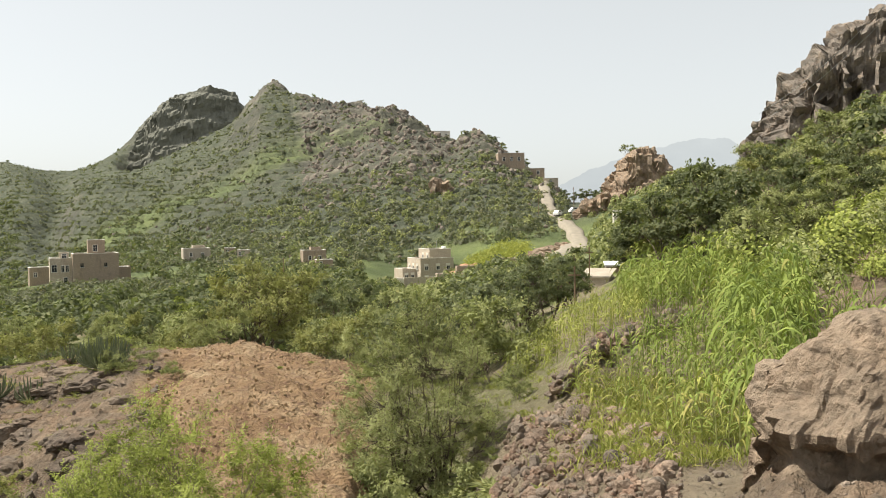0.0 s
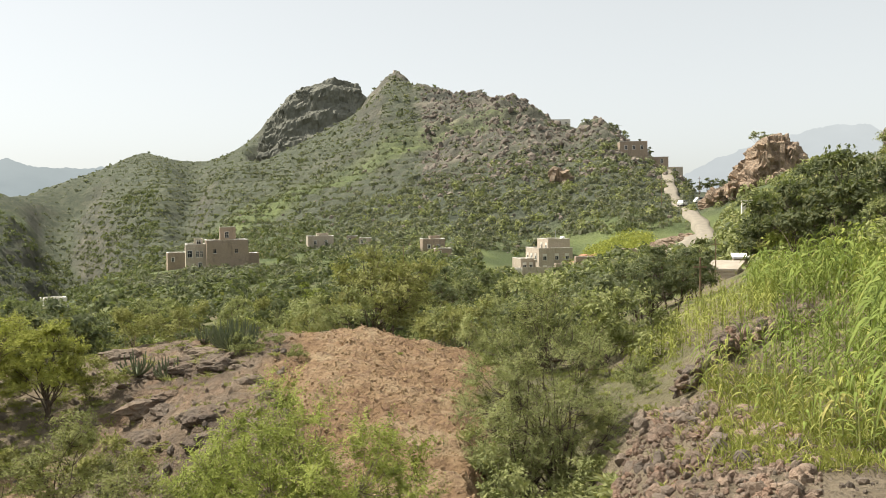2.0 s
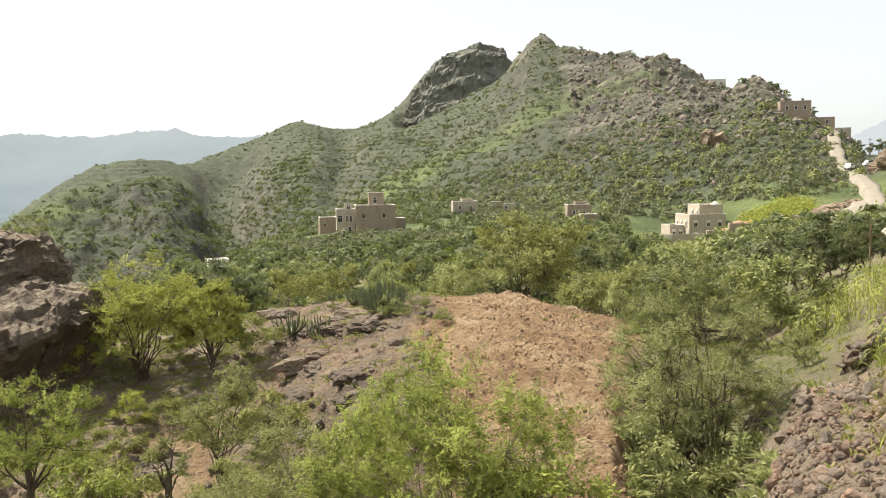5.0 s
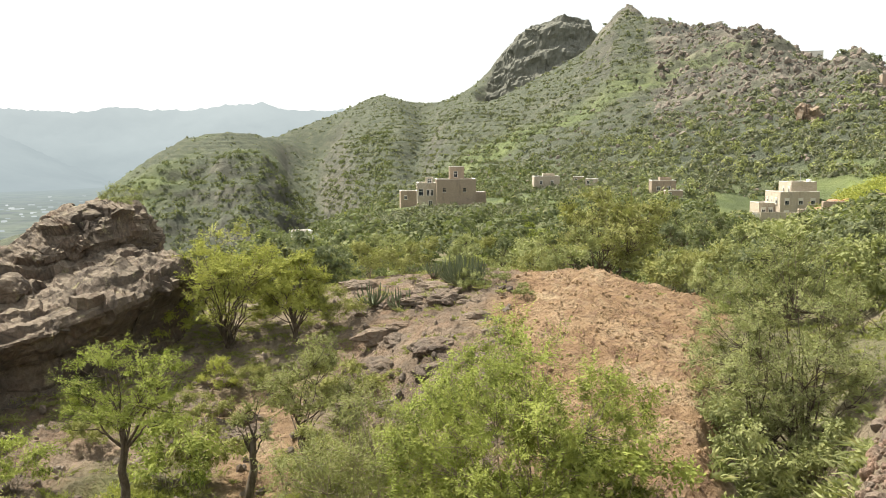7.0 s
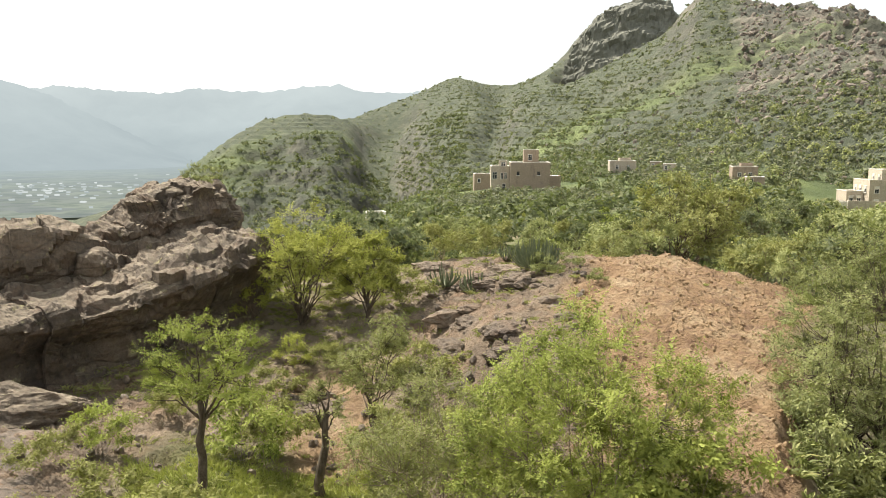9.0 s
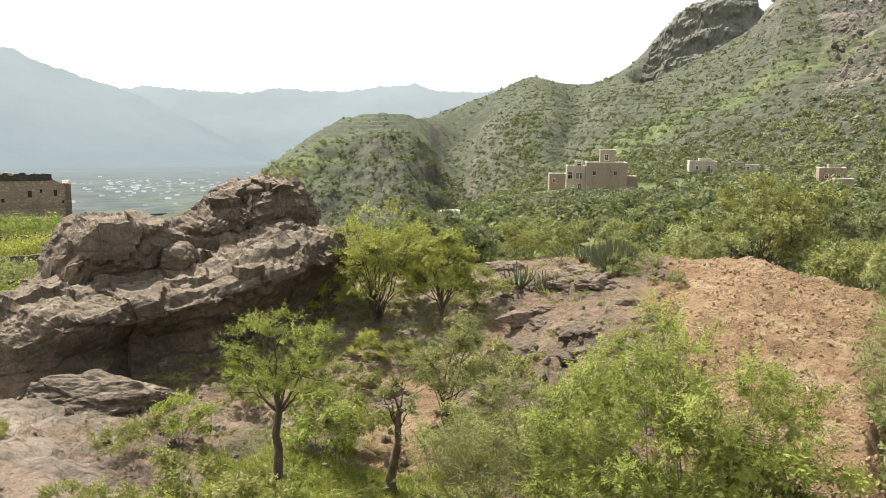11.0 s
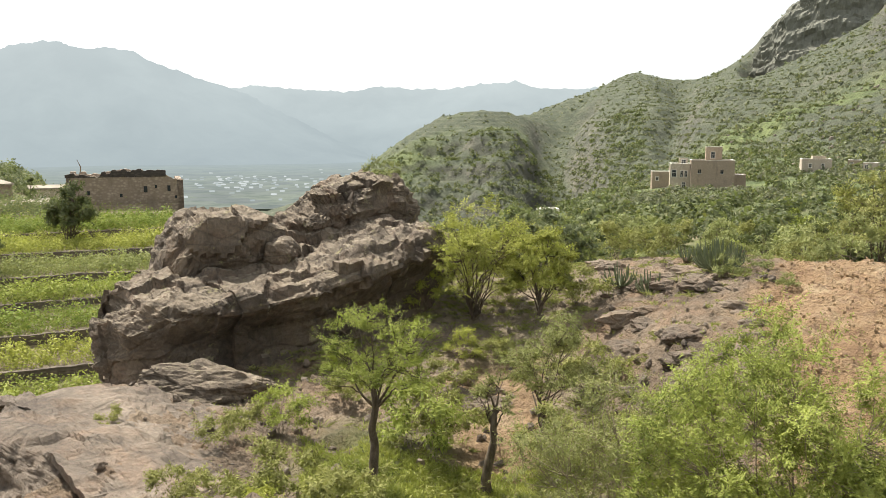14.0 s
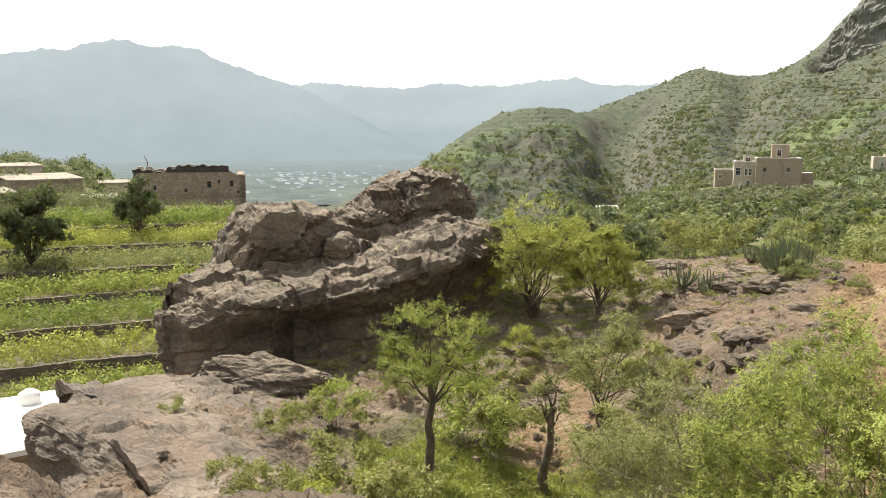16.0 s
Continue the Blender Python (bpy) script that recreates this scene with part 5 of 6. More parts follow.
# tall crag over the hillside by the road
thing("crag", "high rugged cliff above the wooded hillside", "crag", data=loft_rock("crag_high", [
    station(20.2, 164, 6, 4, 5), station(21.2, 164, 6, 6, 12), station(22.0, 166, 6, 7, 17.5), station(23.3, 167, 6, 9, 21), station(25.0, 168, 7, 10, 25.5), station(27.2, 169, 8, 11, 29), station(31, 170, 8, 12, 36)], BLOCK, 52, ROCK_HIGH, 2.4, 220, 130, 0.8, 0.2))

# the track over the pass
def track(name, label, points, width, mat):
    pts = np.array([polar(a, r) for a, r in points])
    seg = np.concatenate([[0], np.cumsum(np.linalg.norm(np.diff(pts, axis=0), axis=1))])
    u = np.linspace(0, seg[-1], 90)
    c = np.stack([np.interp(u, seg, pts[:, 0]), np.interp(u, seg, pts[:, 1])], 1)
    for _ in range(6):
        c[1:-1] = (c[:-2] + 2 * c[1:-1] + c[2:]) / 4
    d = np.gradient(c, axis=0)
    d /= np.linalg.norm(d, axis=1)[:, None]
    nrm = np.stack([-d[:, 1], d[:, 0]], 1)
    z = np.max([land(c[:, 0] + nrm[:, 0] * k * width, c[:, 1] + nrm[:, 1] * k * width) for k in (-0.5, -0.25, 0, 0.25, 0.5)], axis=0)
    for k in range(3):
        z[1:-1] = np.maximum(z[1:-1], (z[:-2] + z[2:]) / 2)
    for _ in range(10):
        z[1:-1] = (z[:-2] + 2 * z[1:-1] + z[2:]) / 4
    z -= 4.0 * np.exp(-u / 5.0) + 4.0 * np.exp((u - u[-1]) / 5.0)
    rows = []
    for s, dz in ((-0.7, -3.0), (-0.5, 0.3), (-0.2, 0.38), (0.2, 0.38), (0.5, 0.3), (0.7, -3.0)):
        p = c + nrm * (s * width * (1 + 0.15 * np.sin(u * 0.4 + s)))[:, None]
        rows.append(np.column_stack([p, z + dz]))
    n = len(c)
    i, j = np.meshgrid(np.arange(5), np.arange(n - 1), indexing="ij")
    q = np.stack([i * n + j, i * n + j + 1, (i + 1) * n + j + 1, (i + 1) * n + j], -1).reshape(-1, 4)[:, ::-1]
    thing(name, label, "road", kind="structure", data=fast_mesh(name, np.concatenate(rows), q, None, mat, True))


TRACK = plain("track_earth", (0.215, 0.19, 0.15), (0.3, 0.265, 0.21), 0.95, 0.6)
track("road", "pale unpaved track climbing to the mountain pass", [(9.7, 186), (9.5, 196), (9.45, 215), (9.2, 235), (8.5, 252), (7.8, 264), (7.3, 275), (7.0, 300), (6.9, 330)], 3.8, TRACK)
track("road_lower", "pale earth path below the green field", [(9.2, 232), (8.5, 205), (7.4, 175), (6.3, 150), (5.6, 130)], 4.0, TRACK)


def car(az, r, turn, label):
    x, y = polar(az, r)
    ob = thing("car", label, "car", Matrix.Translation((x, y, ground(x, y) + 0.5)) @ Matrix.Rotation(radians(turn), 4, "Z"), "cars parked at the pass")
    prof = [(-2.3, 0.35), (-2.3, 0.95), (-1.9, 1.05), (-1.5, 1.75), (0.6, 1.75), (1.1, 1.1), (2.2, 0.95), (2.3, 0.4)]
    n = len(prof)
    v = [(px, s * (0.85 if pz < 1.2 else 0.7), pz) for s in (-1, 1) for px, pz in prof]
    body = Shape()
    body.add(v, [(k, k + 1, n + k + 1, n + k) for k in range(n - 1)] + [(n - 1, 0, n, 2 * n - 1)], [(0, k + 1, k) for k in range(1, n - 1)] + [(n, n + k, n + k + 1) for k in range(1, n - 1)])
    part("body", body.mesh("body", WHITEWASH), ob)
    for s in (-1, 1):
        part("side_window", Shape().box(-0.4, s * 0.74, 1.2, 1.7, 0.06, 0.42).mesh("side_window", DARK_GLASS), ob)
        for wx in (-1.4, 1.4):
            wh = part("wheel", Shape().tube([(wx, s * 0.7, 0.34), (wx, s * 0.92, 0.34)], [0.34, 0.34], 14).mesh("wheel", DARK_GLASS), ob)
            part("rim", Shape().tube([(wx, s * 0.9, 0.34), (wx, s * 0.94, 0.34)], [0.2, 0.18], 10).mesh("rim", METAL), wh)


car(9.15, 262, 20, "white car parked at the pass below the crag")
car(7.95, 262, 60, "pale car on the track at the pass")

# ---- the left side: ruin, neighbouring houses, white roof ----
def ruin_wall(s, x0, x1, y0, y1, z0, tops, thick=0.7):
    """A broken wall: its upper edge follows the heights given along it."""
    n = 60
    u = np.linspace(0, 1, n)
    top = np.interp(u, np.linspace(0, 1, len(tops)), tops)
    rg = np.random.default_rng(int(abs(x0 * 7 + y1 * 3)))
    top = top + np.repeat(rg.uniform(-0.22, 0.22, n // 3), 3)[:n]
    x, y = x0 + (x1 - x0) * u, y0 + (y1 - y0) * u
    dx, dy = x1 - x0, y1 - y0
    ln = math.hypot(dx, dy)
    ox, oy = -dy / ln * thick, dx / ln * thick
    v = np.concatenate([np.column_stack([x, y, x * 0 + z0]), np.column_stack([x, y, top]), np.column_stack([x + ox, y + oy, top]), np.column_stack([x + ox, y + oy, x * 0 + z0])])
    q = []
    for a in range(3):
        for b in range(n - 1):
            q.append((a * n + b, a * n + b + 1, (a + 1) * n + b + 1, (a + 1) * n + b))
    q += [(0, n, 2 * n, 3 * n), (n - 1, 4 * n - 1, 3 * n - 1, 2 * n - 1)]
    return s.add(v, q)


ru = house_at("ruined_house", "roofless ruined stone house above the terraces", -61.3, 112, -9.0, 0, "ruin")
part("front_wall", ruin_wall(Shape(), -6.6, 6.6, -4, -4, -1, [5.3, 5.5, 5.3, 5.6, 5.9, 5.9, 6.0, 5.9, 5.0, 4.9]).mesh("front_wall", STONE_RUIN), ru)
part("wall_head", ruin_wall(Shape(), -6.7, 4.6, -4.06, -4.06, 5.3, [5.6, 5.75, 5.5, 5.9, 6.15, 6.1, 6.25, 6.1], 0.84).mesh("wall_head", STONE_DARK), ru, "blackened broken head of the wall")
part("side_wall", ruin_wall(Shape(), 6.6, 6.6, -4, 5, -1, [4.9, 4.6, 5.0, 4.2]).mesh("side_wall", STONE_RUIN), ru)
part("side_wall", ruin_wall(Shape(), -6.6, -6.6, 5, -4, -1, [5.6, 5.2, 5.4, 5.3]).mesh("side_wall", STONE_RUIN), ru)
part("back_wall", ruin_wall(Shape(), 6.6, -6.6, 5, 5, -1, [4.2, 5.0, 5.9, 5.4, 5.6]).mesh("back_wall", STONE_RUIN), ru)
part("fallen_roof", Shape().box(-2.5, 0.5, 4.7, 7.0, 6.5, 0.3, 0.05).mesh("fallen_roof", ROOF_MUD), ru, "sagging pale mud roof")
# no openings cut: dark boxes on the wall stand for shaded holes
for xx, zz, ww, hh in ((2.2, 3.4, 0.42, 0.75), (4.9, 3.5, 0.36, 0.7), (3.4, 3.9, 0.25, 0.4), (-0.6, 2.9, 0.3, 0.4), (5.7, 2.6, 0.25, 0.35), (-4.2, 3.2, 0.3, 0.5)):
    part("window", Shape().box(xx, -4.02, zz, ww, 0.1, hh).mesh("window", DARK_GLASS), ru, "small dark panel for the shade in a window hole")
part("beam", Shape().tube([(-5.2, -2, 5.2), (-5.0, -2.1, 6.5), (-5.4, -2.1, 7.4)], [0.08, 0.06, 0.03], 5).mesh("beam", TIMBER), ru, "bent wooden beam")
for lab, a, rr, z, w, d, h, wall, tn in (
    ("low mud-brick house with a broad flat roof", -70.3, 124, -8.2, 9.0, 8.0, 3.0, STONE_RUIN, 14),
    ("small upper room of a flat-roofed house", -71.6, 132, -7.0, 6.0, 5.0, 3.2, STONE_GREY, 14),
    ("low stable with a pale mud roof", -67.3, 116, -9.3, 7.0, 5.0, 1.9, STONE_BROWN, 10),
    ("low stone house behind the ruin", -65.8, 130, -9.0, 5.0, 4.0, 2.7, STONE_GREY, 5),
    ("stone house at the field edge with a tin roof", -73.6, 112, -9.3, 7.0, 6.0, 3.2, STONE_BROWN, 12),
):
    hx = house_at("village_house", lab, a, rr, z, tn, "house", "houses by the terraces")
    add_block(hx, 0, 0, 0, w, d, h, wall, ROOF_OLD, 0.12, d * 0.05)
    add_window(hx, -w * 0.2, -d / 2 - 0.02, h * 0.4, 0.6, 0.8, 0, False)
wr = house_at("white_roof_house", "whitewashed flat roof of a low house in the field", -73.6, 27.5, -9.6, 6, "house")
add_block(wr, 0, 0, 0, 5.0, 5.0, 2.2, STONE_BROWN, WHITEWASH, 0.1)
part("roof_slab", Shape().box(0, 0, 2.32, 5.2, 5.2, 0.16).mesh("roof_slab", WHITEWASH), wr)
part("water_tank", moved(Shape().tube([(0, 0, 0), (0, 0, 0.32), (0, 0, 0.45)], [0.32, 0.32, 0.12], 14), 1.6, 1.6, 2.48).mesh("water_tank", WHITEWASH, True), wr)

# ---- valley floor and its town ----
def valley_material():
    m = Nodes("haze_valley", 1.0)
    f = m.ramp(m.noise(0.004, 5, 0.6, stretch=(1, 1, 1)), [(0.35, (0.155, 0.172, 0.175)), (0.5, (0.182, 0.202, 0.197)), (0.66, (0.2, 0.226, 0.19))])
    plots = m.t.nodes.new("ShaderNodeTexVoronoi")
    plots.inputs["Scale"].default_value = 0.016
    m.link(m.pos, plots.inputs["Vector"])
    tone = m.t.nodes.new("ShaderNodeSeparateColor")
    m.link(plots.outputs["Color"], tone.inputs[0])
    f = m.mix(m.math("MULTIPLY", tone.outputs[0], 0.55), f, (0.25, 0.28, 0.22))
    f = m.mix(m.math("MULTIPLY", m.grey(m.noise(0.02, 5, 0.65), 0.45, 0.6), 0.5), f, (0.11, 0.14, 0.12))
    # painted haze: fields fade to pale blue with distance, then emit that colour
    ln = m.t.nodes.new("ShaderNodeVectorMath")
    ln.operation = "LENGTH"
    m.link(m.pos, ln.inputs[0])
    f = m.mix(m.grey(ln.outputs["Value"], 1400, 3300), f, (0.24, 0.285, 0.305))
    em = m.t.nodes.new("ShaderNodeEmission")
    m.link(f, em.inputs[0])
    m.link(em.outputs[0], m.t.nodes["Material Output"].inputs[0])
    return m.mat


az = np.arange(-100, -33.9, 0.5)
rr = np.exp(np.linspace(math.log(1150), math.log(4600), 46))
A, Rr = np.meshgrid(np.radians(az), rr)
vx, vy = (Rr * np.sin(A)).ravel(), (Rr * np.cos(A)).ravel()
vz = -100 + 4 * fbm(vx * 0.002, vy * 0.002, 4, 0.5, 91)
n = len(az)
i, j = np.meshgrid(np.arange(len(rr) - 1), np.arange(n - 1), indexing="ij")
q = np.stack([i * n + j, i * n + j + 1, (i + 1) * n + j + 1, (i + 1) * n + j], -1).reshape(-1, 4)
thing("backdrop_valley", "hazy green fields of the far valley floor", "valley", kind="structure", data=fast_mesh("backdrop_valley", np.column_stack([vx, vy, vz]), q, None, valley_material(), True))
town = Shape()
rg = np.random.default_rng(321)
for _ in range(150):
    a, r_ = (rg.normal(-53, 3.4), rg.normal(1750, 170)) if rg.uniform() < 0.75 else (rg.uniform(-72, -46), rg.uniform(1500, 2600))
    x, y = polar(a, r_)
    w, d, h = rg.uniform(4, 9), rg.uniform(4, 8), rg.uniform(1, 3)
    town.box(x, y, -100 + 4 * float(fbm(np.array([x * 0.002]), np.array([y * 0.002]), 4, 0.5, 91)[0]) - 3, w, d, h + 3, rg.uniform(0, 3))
# the houses glow pale in place of haze, no lamps in them
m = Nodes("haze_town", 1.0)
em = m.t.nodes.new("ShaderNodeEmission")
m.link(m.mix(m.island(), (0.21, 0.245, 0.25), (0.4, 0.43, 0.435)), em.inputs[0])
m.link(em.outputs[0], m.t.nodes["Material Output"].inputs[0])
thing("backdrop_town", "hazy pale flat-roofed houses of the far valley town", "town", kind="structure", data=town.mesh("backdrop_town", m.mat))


# ---- maize ----
def maize(seed, height=1.8, leaves=10, wide=0.075, droop=1.0):
    """One maize plant: stalk with a tassel, and arching blades."""
    rng = np.random.default_rng(seed)
    stalk, blades = Shape(), Shape()
    bend = rng.normal(size=2) * 0.06 * height
    u = np.linspace(0, 1, 5)
    pts = np.column_stack([bend[0] * u ** 2, bend[1] * u ** 2, u * height - 0.08])
    stalk.tube(pts, np.linspace(0.016, 0.006, 5), 5)
    for k in range(5):
        a = rng.uniform(0, 6.28)
        d = np.array([math.cos(a) * 0.08, math.sin(a) * 0.08, 0.2])
        stalk.tube([pts[-1], pts[-1] + d * 0.6, pts[-1] + d], [0.006, 0.005, 0.003], 3)
    a = rng.uniform(0, 6.28)
    for k in range(leaves):
        f = 0.1 + 0.86 * k / leaves
        a += math.pi + rng.normal() * 0.5
        base = np.array([bend[0] * f * f, bend[1] * f * f, f * height])
        ln = height * rng.uniform(0.3, 0.48) * (1.15 - 0.55 * abs(f - 0.5))
        out = np.array([math.cos(a), math.sin(a), 0])
        side = np.array([-math.sin(a), math.cos(a), 0])
        s = np.linspace(0, 1, 6)
        rise = rng.uniform(0.45, 0.8)
        line = base + out * (ln * (s * 0.85))[:, None] + np.array([0, 0, 1]) * (ln * (rise * s * 1.5 - droop * rng.uniform(0.9, 1.5) * s ** 2.2))[:, None]
        w = wide * rng.uniform(0.7, 1.2) * np.array([0.35, 0.85, 1.0, 0.85, 0.55, 0.05])
        tw = side + np.array([0, 0, rng.uniform(-0.5, 0.5)])
        v = np.concatenate([line + tw * w[:, None] / 2, line - tw * w[:, None] / 2])
        blades.add(v, [(i, i + 1, 7 + i, 6 + i) for i in range(5)])
    return stalk, blades


STALK = plain("maize_stalk", (0.2, 0.24, 0.07), (0.36, 0.34, 0.14), 0.7, 3)
MAIZE = []
for k in range(8):
    st, bl = maize(200 + k, (1.2, 1.3, 1.45, 1.55, 1.9, 2.1, 2.2, 1.35)[k], (9, 10, 10, 9, 11, 12, 12, 9)[k], 0.064 if k > 3 else 0.046)
    MAIZE.append((st, bl, st.mesh("stalk", STALK), bl.mesh("blades", LEAF_DRYCORN if k in (0, 7) else LEAF_CORN)))


def maize_plant(k, x, y, scale, turn, label):
    ob = thing("maize_plant", label, "maize", Matrix.Translation((x, y, ground(x, y))) @ Matrix.Rotation(turn, 4, "Z") @ Matrix.Scale(scale, 4), "maize plants of the near field")
    part("stalk", MAIZE[k][2], ob)
    part("foliage", MAIZE[k][3], ob)


def maize_stuff(name, label, spots, picks, mat, seed, thin=1.0, stalks=True):
    rng = np.random.default_rng(seed)
    zs = land([s[0] for s in spots], [s[1] for s in spots])
    sh = Shape()
    for (x, y), z in zip(spots, zs):
        k = int(rng.choice(picks))
        t, sc = rng.uniform(0, 6.28), rng.uniform(0.75, 1.15) * thin
        c, s = math.cos(t) * sc, math.sin(t) * sc
        for src in (MAIZE[k][1], MAIZE[k][0])[: 2 if stalks else 1]:
            v = np.concatenate(src.v)
            o = np.column_stack([v[:, 0] * c - v[:, 1] * s + x, v[:, 0] * s + v[:, 1] * c + y, v[:, 2] * sc + z])
            sh.add(o, np.concatenate(src.q))
    thing(name, label, "maize", kind="stuff", data=sh.mesh(name, mat))


rng2 = np.random.default_rng(9)


def field(az0, az1, r_lo, r_hi, gap, jitter=0.3, rng=rng2):
    """Sowing places between two bearings; the near and far edges by bearing."""
    out = []
    r = min(r_lo(az0), r_lo(az1), r_lo((az0 + az1) / 2))
    while r < max(r_hi(az0), r_hi(az1)):
        az = az0
        while az < az1:
            if r_lo(az) <= r <= r_hi(az):
                x, y = polar(az, r)
                out.append((x + rng.normal() * gap * jitter, y + rng.normal() * gap * jitter))
            az += math.degrees(gap / r)
        r += gap
    return out


def line_of(pts):
    return lambda a: float(np.interp(a, [p[0] for p in pts], [p[1] for p in pts]))


NEAR_LO = line_of([(9, 18.5), (12, 16.8), (15.7, 14.6), (18, 14.0), (21, 13.5), (24, 13.2)])
NEAR_HI = line_of([(9, 19.5), (12, 21.5), (16, 27), (18, 29), (24, 29)])
spots = field(9.5, 23.6, NEAR_LO, NEAR_HI, 0.42)
front = [s for s in spots if math.hypot(*s) < NEAR_LO(math.degrees(math.atan2(*s))) + 3.4]
rest = [s for s in spots if math.hypot(*s) >= NEAR_LO(math.degrees(math.atan2(*s))) + 3.4]
for n, (x, y) in enumerate(front[:290]):
    a = math.degrees(math.atan2(x, y))
    tall = a > 20.2 and rng2.uniform() < 0.8
    k = int(rng2.choice([4, 5, 6]) if tall else rng2.choice([0, 1, 2, 3, 7]))
    maize_plant(k, x, y, rng2.uniform(0.75, 1.05) * (0.72 if a < 16 else 1.0), rng2.uniform(0, 6.28), "tall dark green maize plant" if tall else "short yellowing maize plant")
rest += front[290:]
maize_stuff("maize_field", "yellow green maize behind the rubble bank", [s for s in rest if math.degrees(math.atan2(*s)) < 19], [1, 2, 3, 7], LEAF_CORN, 301, 0.75)
maize_stuff("maize_field", "tall green maize beside the roadside rocks", [s for s in rest if math.degrees(math.atan2(*s)) >= 19], [3, 4, 5, 6], LEAF_CORN, 302)
maize_stuff("maize_field", "fresh green maize behind the stone wall", field(4.6, 13.5, line_of([(5, 28), (9, 24), (13.5, 27)]), line_of([(5, 36), (13.5, 36)]), 0.55), [1, 2, 3], LEAF_GRASS, 303, 0.8)
maize_stuff("maize_field", "tall bright green maize below the wooded hill", field(12.5, 19.5, line_of([(12, 31), (16, 30.5), (21.5, 30.5)]), line_of([(12, 44), (19.5, 38)]), 0.6), [4, 5, 6], LEAF_CORN, 304, 0.95)
maize_stuff("maize_field", "tall maize on the bank above the rocks", field(23.6, 31, line_of([(23, 17), (31, 15)]), line_of([(23, 24), (31, 21)]), 0.6), [3, 4, 5], LEAF_CORN, 305, 0.9)


def on_bench(x, y):
    tr = math.hypot(x, y) + float(terrace_wave(np.array([x]), np.array([y]))[0])
    below = [t for t in TERRACES if t <= tr]
    above = [t for t in TERRACES if t > tr]
    return below and above and tr - below[-1] > 0.3 and above[0] - tr > 0.9


rows_t = [s for s in field(-76, -58.5, line_of([(-76, 41), (-58.5, 50)]), line_of([(-76, 103), (-58.5, 103)]), 0.72, 0.2) if on_bench(*s)]


def clumps(name, label, category, spots, size, quads, leaf, mat, seed, tall=1.0):
    """Leafy plants set out at the places given, each a clump of sprays."""
    rng = np.random.default_rng(seed)
    xy = np.array(spots)
    n = len(xy)
    z = land(xy[:, 0], xy[:, 1])
    s = rng.uniform(size[0], size[1], n)
    d = rng.normal(size=(n, quads, 3)) * np.array([0.42, 0.42, 0.5])
    d[..., 2] = np.abs(d[..., 2]) * tall
    c = np.column_stack([xy, z])[:, None] + d * s[:, None, None]
    along = (d * np.array([1, 1, 0.6]) + rng.normal(size=d.shape) * 0.45) * leaf
    sh = Shape()
    sh.leaves(c.reshape(-1, 3), along.reshape(-1, 3), leaf * 0.42, rng, 0.2)
    thing(name, label, category, kind="stuff", data=sh.mesh(name, mat))


def crop_rows(name, label, spots, mat, seed, size, tall):
    scrub(name, label, mat, seed, 0, 0, 1, 1, 2, size, None, 84, 1.0, 0.135, spots, tall, "crop")


benches = {}
for x, y in rows_t:
    tr = math.hypot(x, y) + float(terrace_wave(np.array([x]), np.array([y]))[0])
    benches.setdefault(sum(tr > t for t in TERRACES), []).append((x, y))
for k, (lab, mat, size, tall) in enumerate((
    ("fresh green crop on the lowest terrace", LEAF_BUSH, (0.8, 1.3), 1.3), ("tall rows of yellow green crop on a terrace", LEAF_YELLOW, (0.8, 1.3), 1.8), ("dark green rows of bushes on a terrace", LEAF_CORN, (0.8, 1.5), 1.6),
    ("bright green crop on a middle terrace", LEAF_BUSH, (0.9, 1.5), 1.6), ("grey green crop on a middle terrace", LEAF_ACACIA, (0.9, 1.4), 1.6), ("yellow green crop on a high terrace", LEAF_YELLOW, (0.9, 1.5), 1.7),
    ("tall green crop below the ruin", LEAF_CORN, (1.0, 1.6), 1.9), ("yellow green maize along the foot of the ruin", LEAF_YELLOW, (1.0, 1.6), 2.0))):
    if k + 1 in benches:
        crop_rows("terrace_crop", lab, benches[k + 1], mat, 320 + k, size, tall)
clumps("field_crop", "bright green crop in the field beside the stone house", "crop", field(1.7, 6.0, line_of([(1.7, 205), (6, 204)]), line_of([(1.7, 226), (6, 228)]), 0.95), (0.7, 1.2), 16, 0.6, LEAF_YELLOW, 309, 1.1)
for t in TERRACES[:-1]:
    a = np.radians(np.arange(-80, -57.4, 0.35))
    rad = np.full(len(a), float(t))
    for _ in range(4):
        rad = t - terrace_wave(rad * np.sin(a), rad * np.cos(a))
    x, y = rad * np.sin(a), rad * np.cos(a)
    zt = land((rad + 0.9) * np.sin(a), (rad + 0.9) * np.cos(a)) + 0.06 * fbm(x * 1.3, y * 1.3, 3, 0.6, 71)
    rows_w = []
    for dr, dz in ((-0.34, -1.4), (-0.2, 0.0), (0.04, 0.02), (0.3, -1.4)):
        rows_w.append(np.column_stack([(rad + dr) * np.sin(a), (rad + dr) * np.cos(a), zt + dz + 0.05]))
    n = len(a)
    i, j = np.meshgrid(np.arange(3), np.arange(n - 1), indexing="ij")
    q = np.stack([i * n + j, i * n + j + 1, (i + 1) * n + j + 1, (i + 1) * n + j], -1).reshape(-1, 4)
    thing("terrace_wall", "low dark dry-stone terrace wall", "wall", group="terrace walls", data=fast_mesh("terrace_wall", np.concatenate(rows_w), q, None, WALL_DRY))


def scatter(n, az0, az1, r0, r1, rng, ok=None):
    out = []
    while len(out) < n:
        a, r = rng.uniform(az0, az1), math.sqrt(rng.uniform(r0 * r0, r1 * r1))
        if ok is None or ok(a, r):
            out.append(polar(a, r))
    return out


weedy = scatter(420, -76, -58.5, 44, 104, rng2)
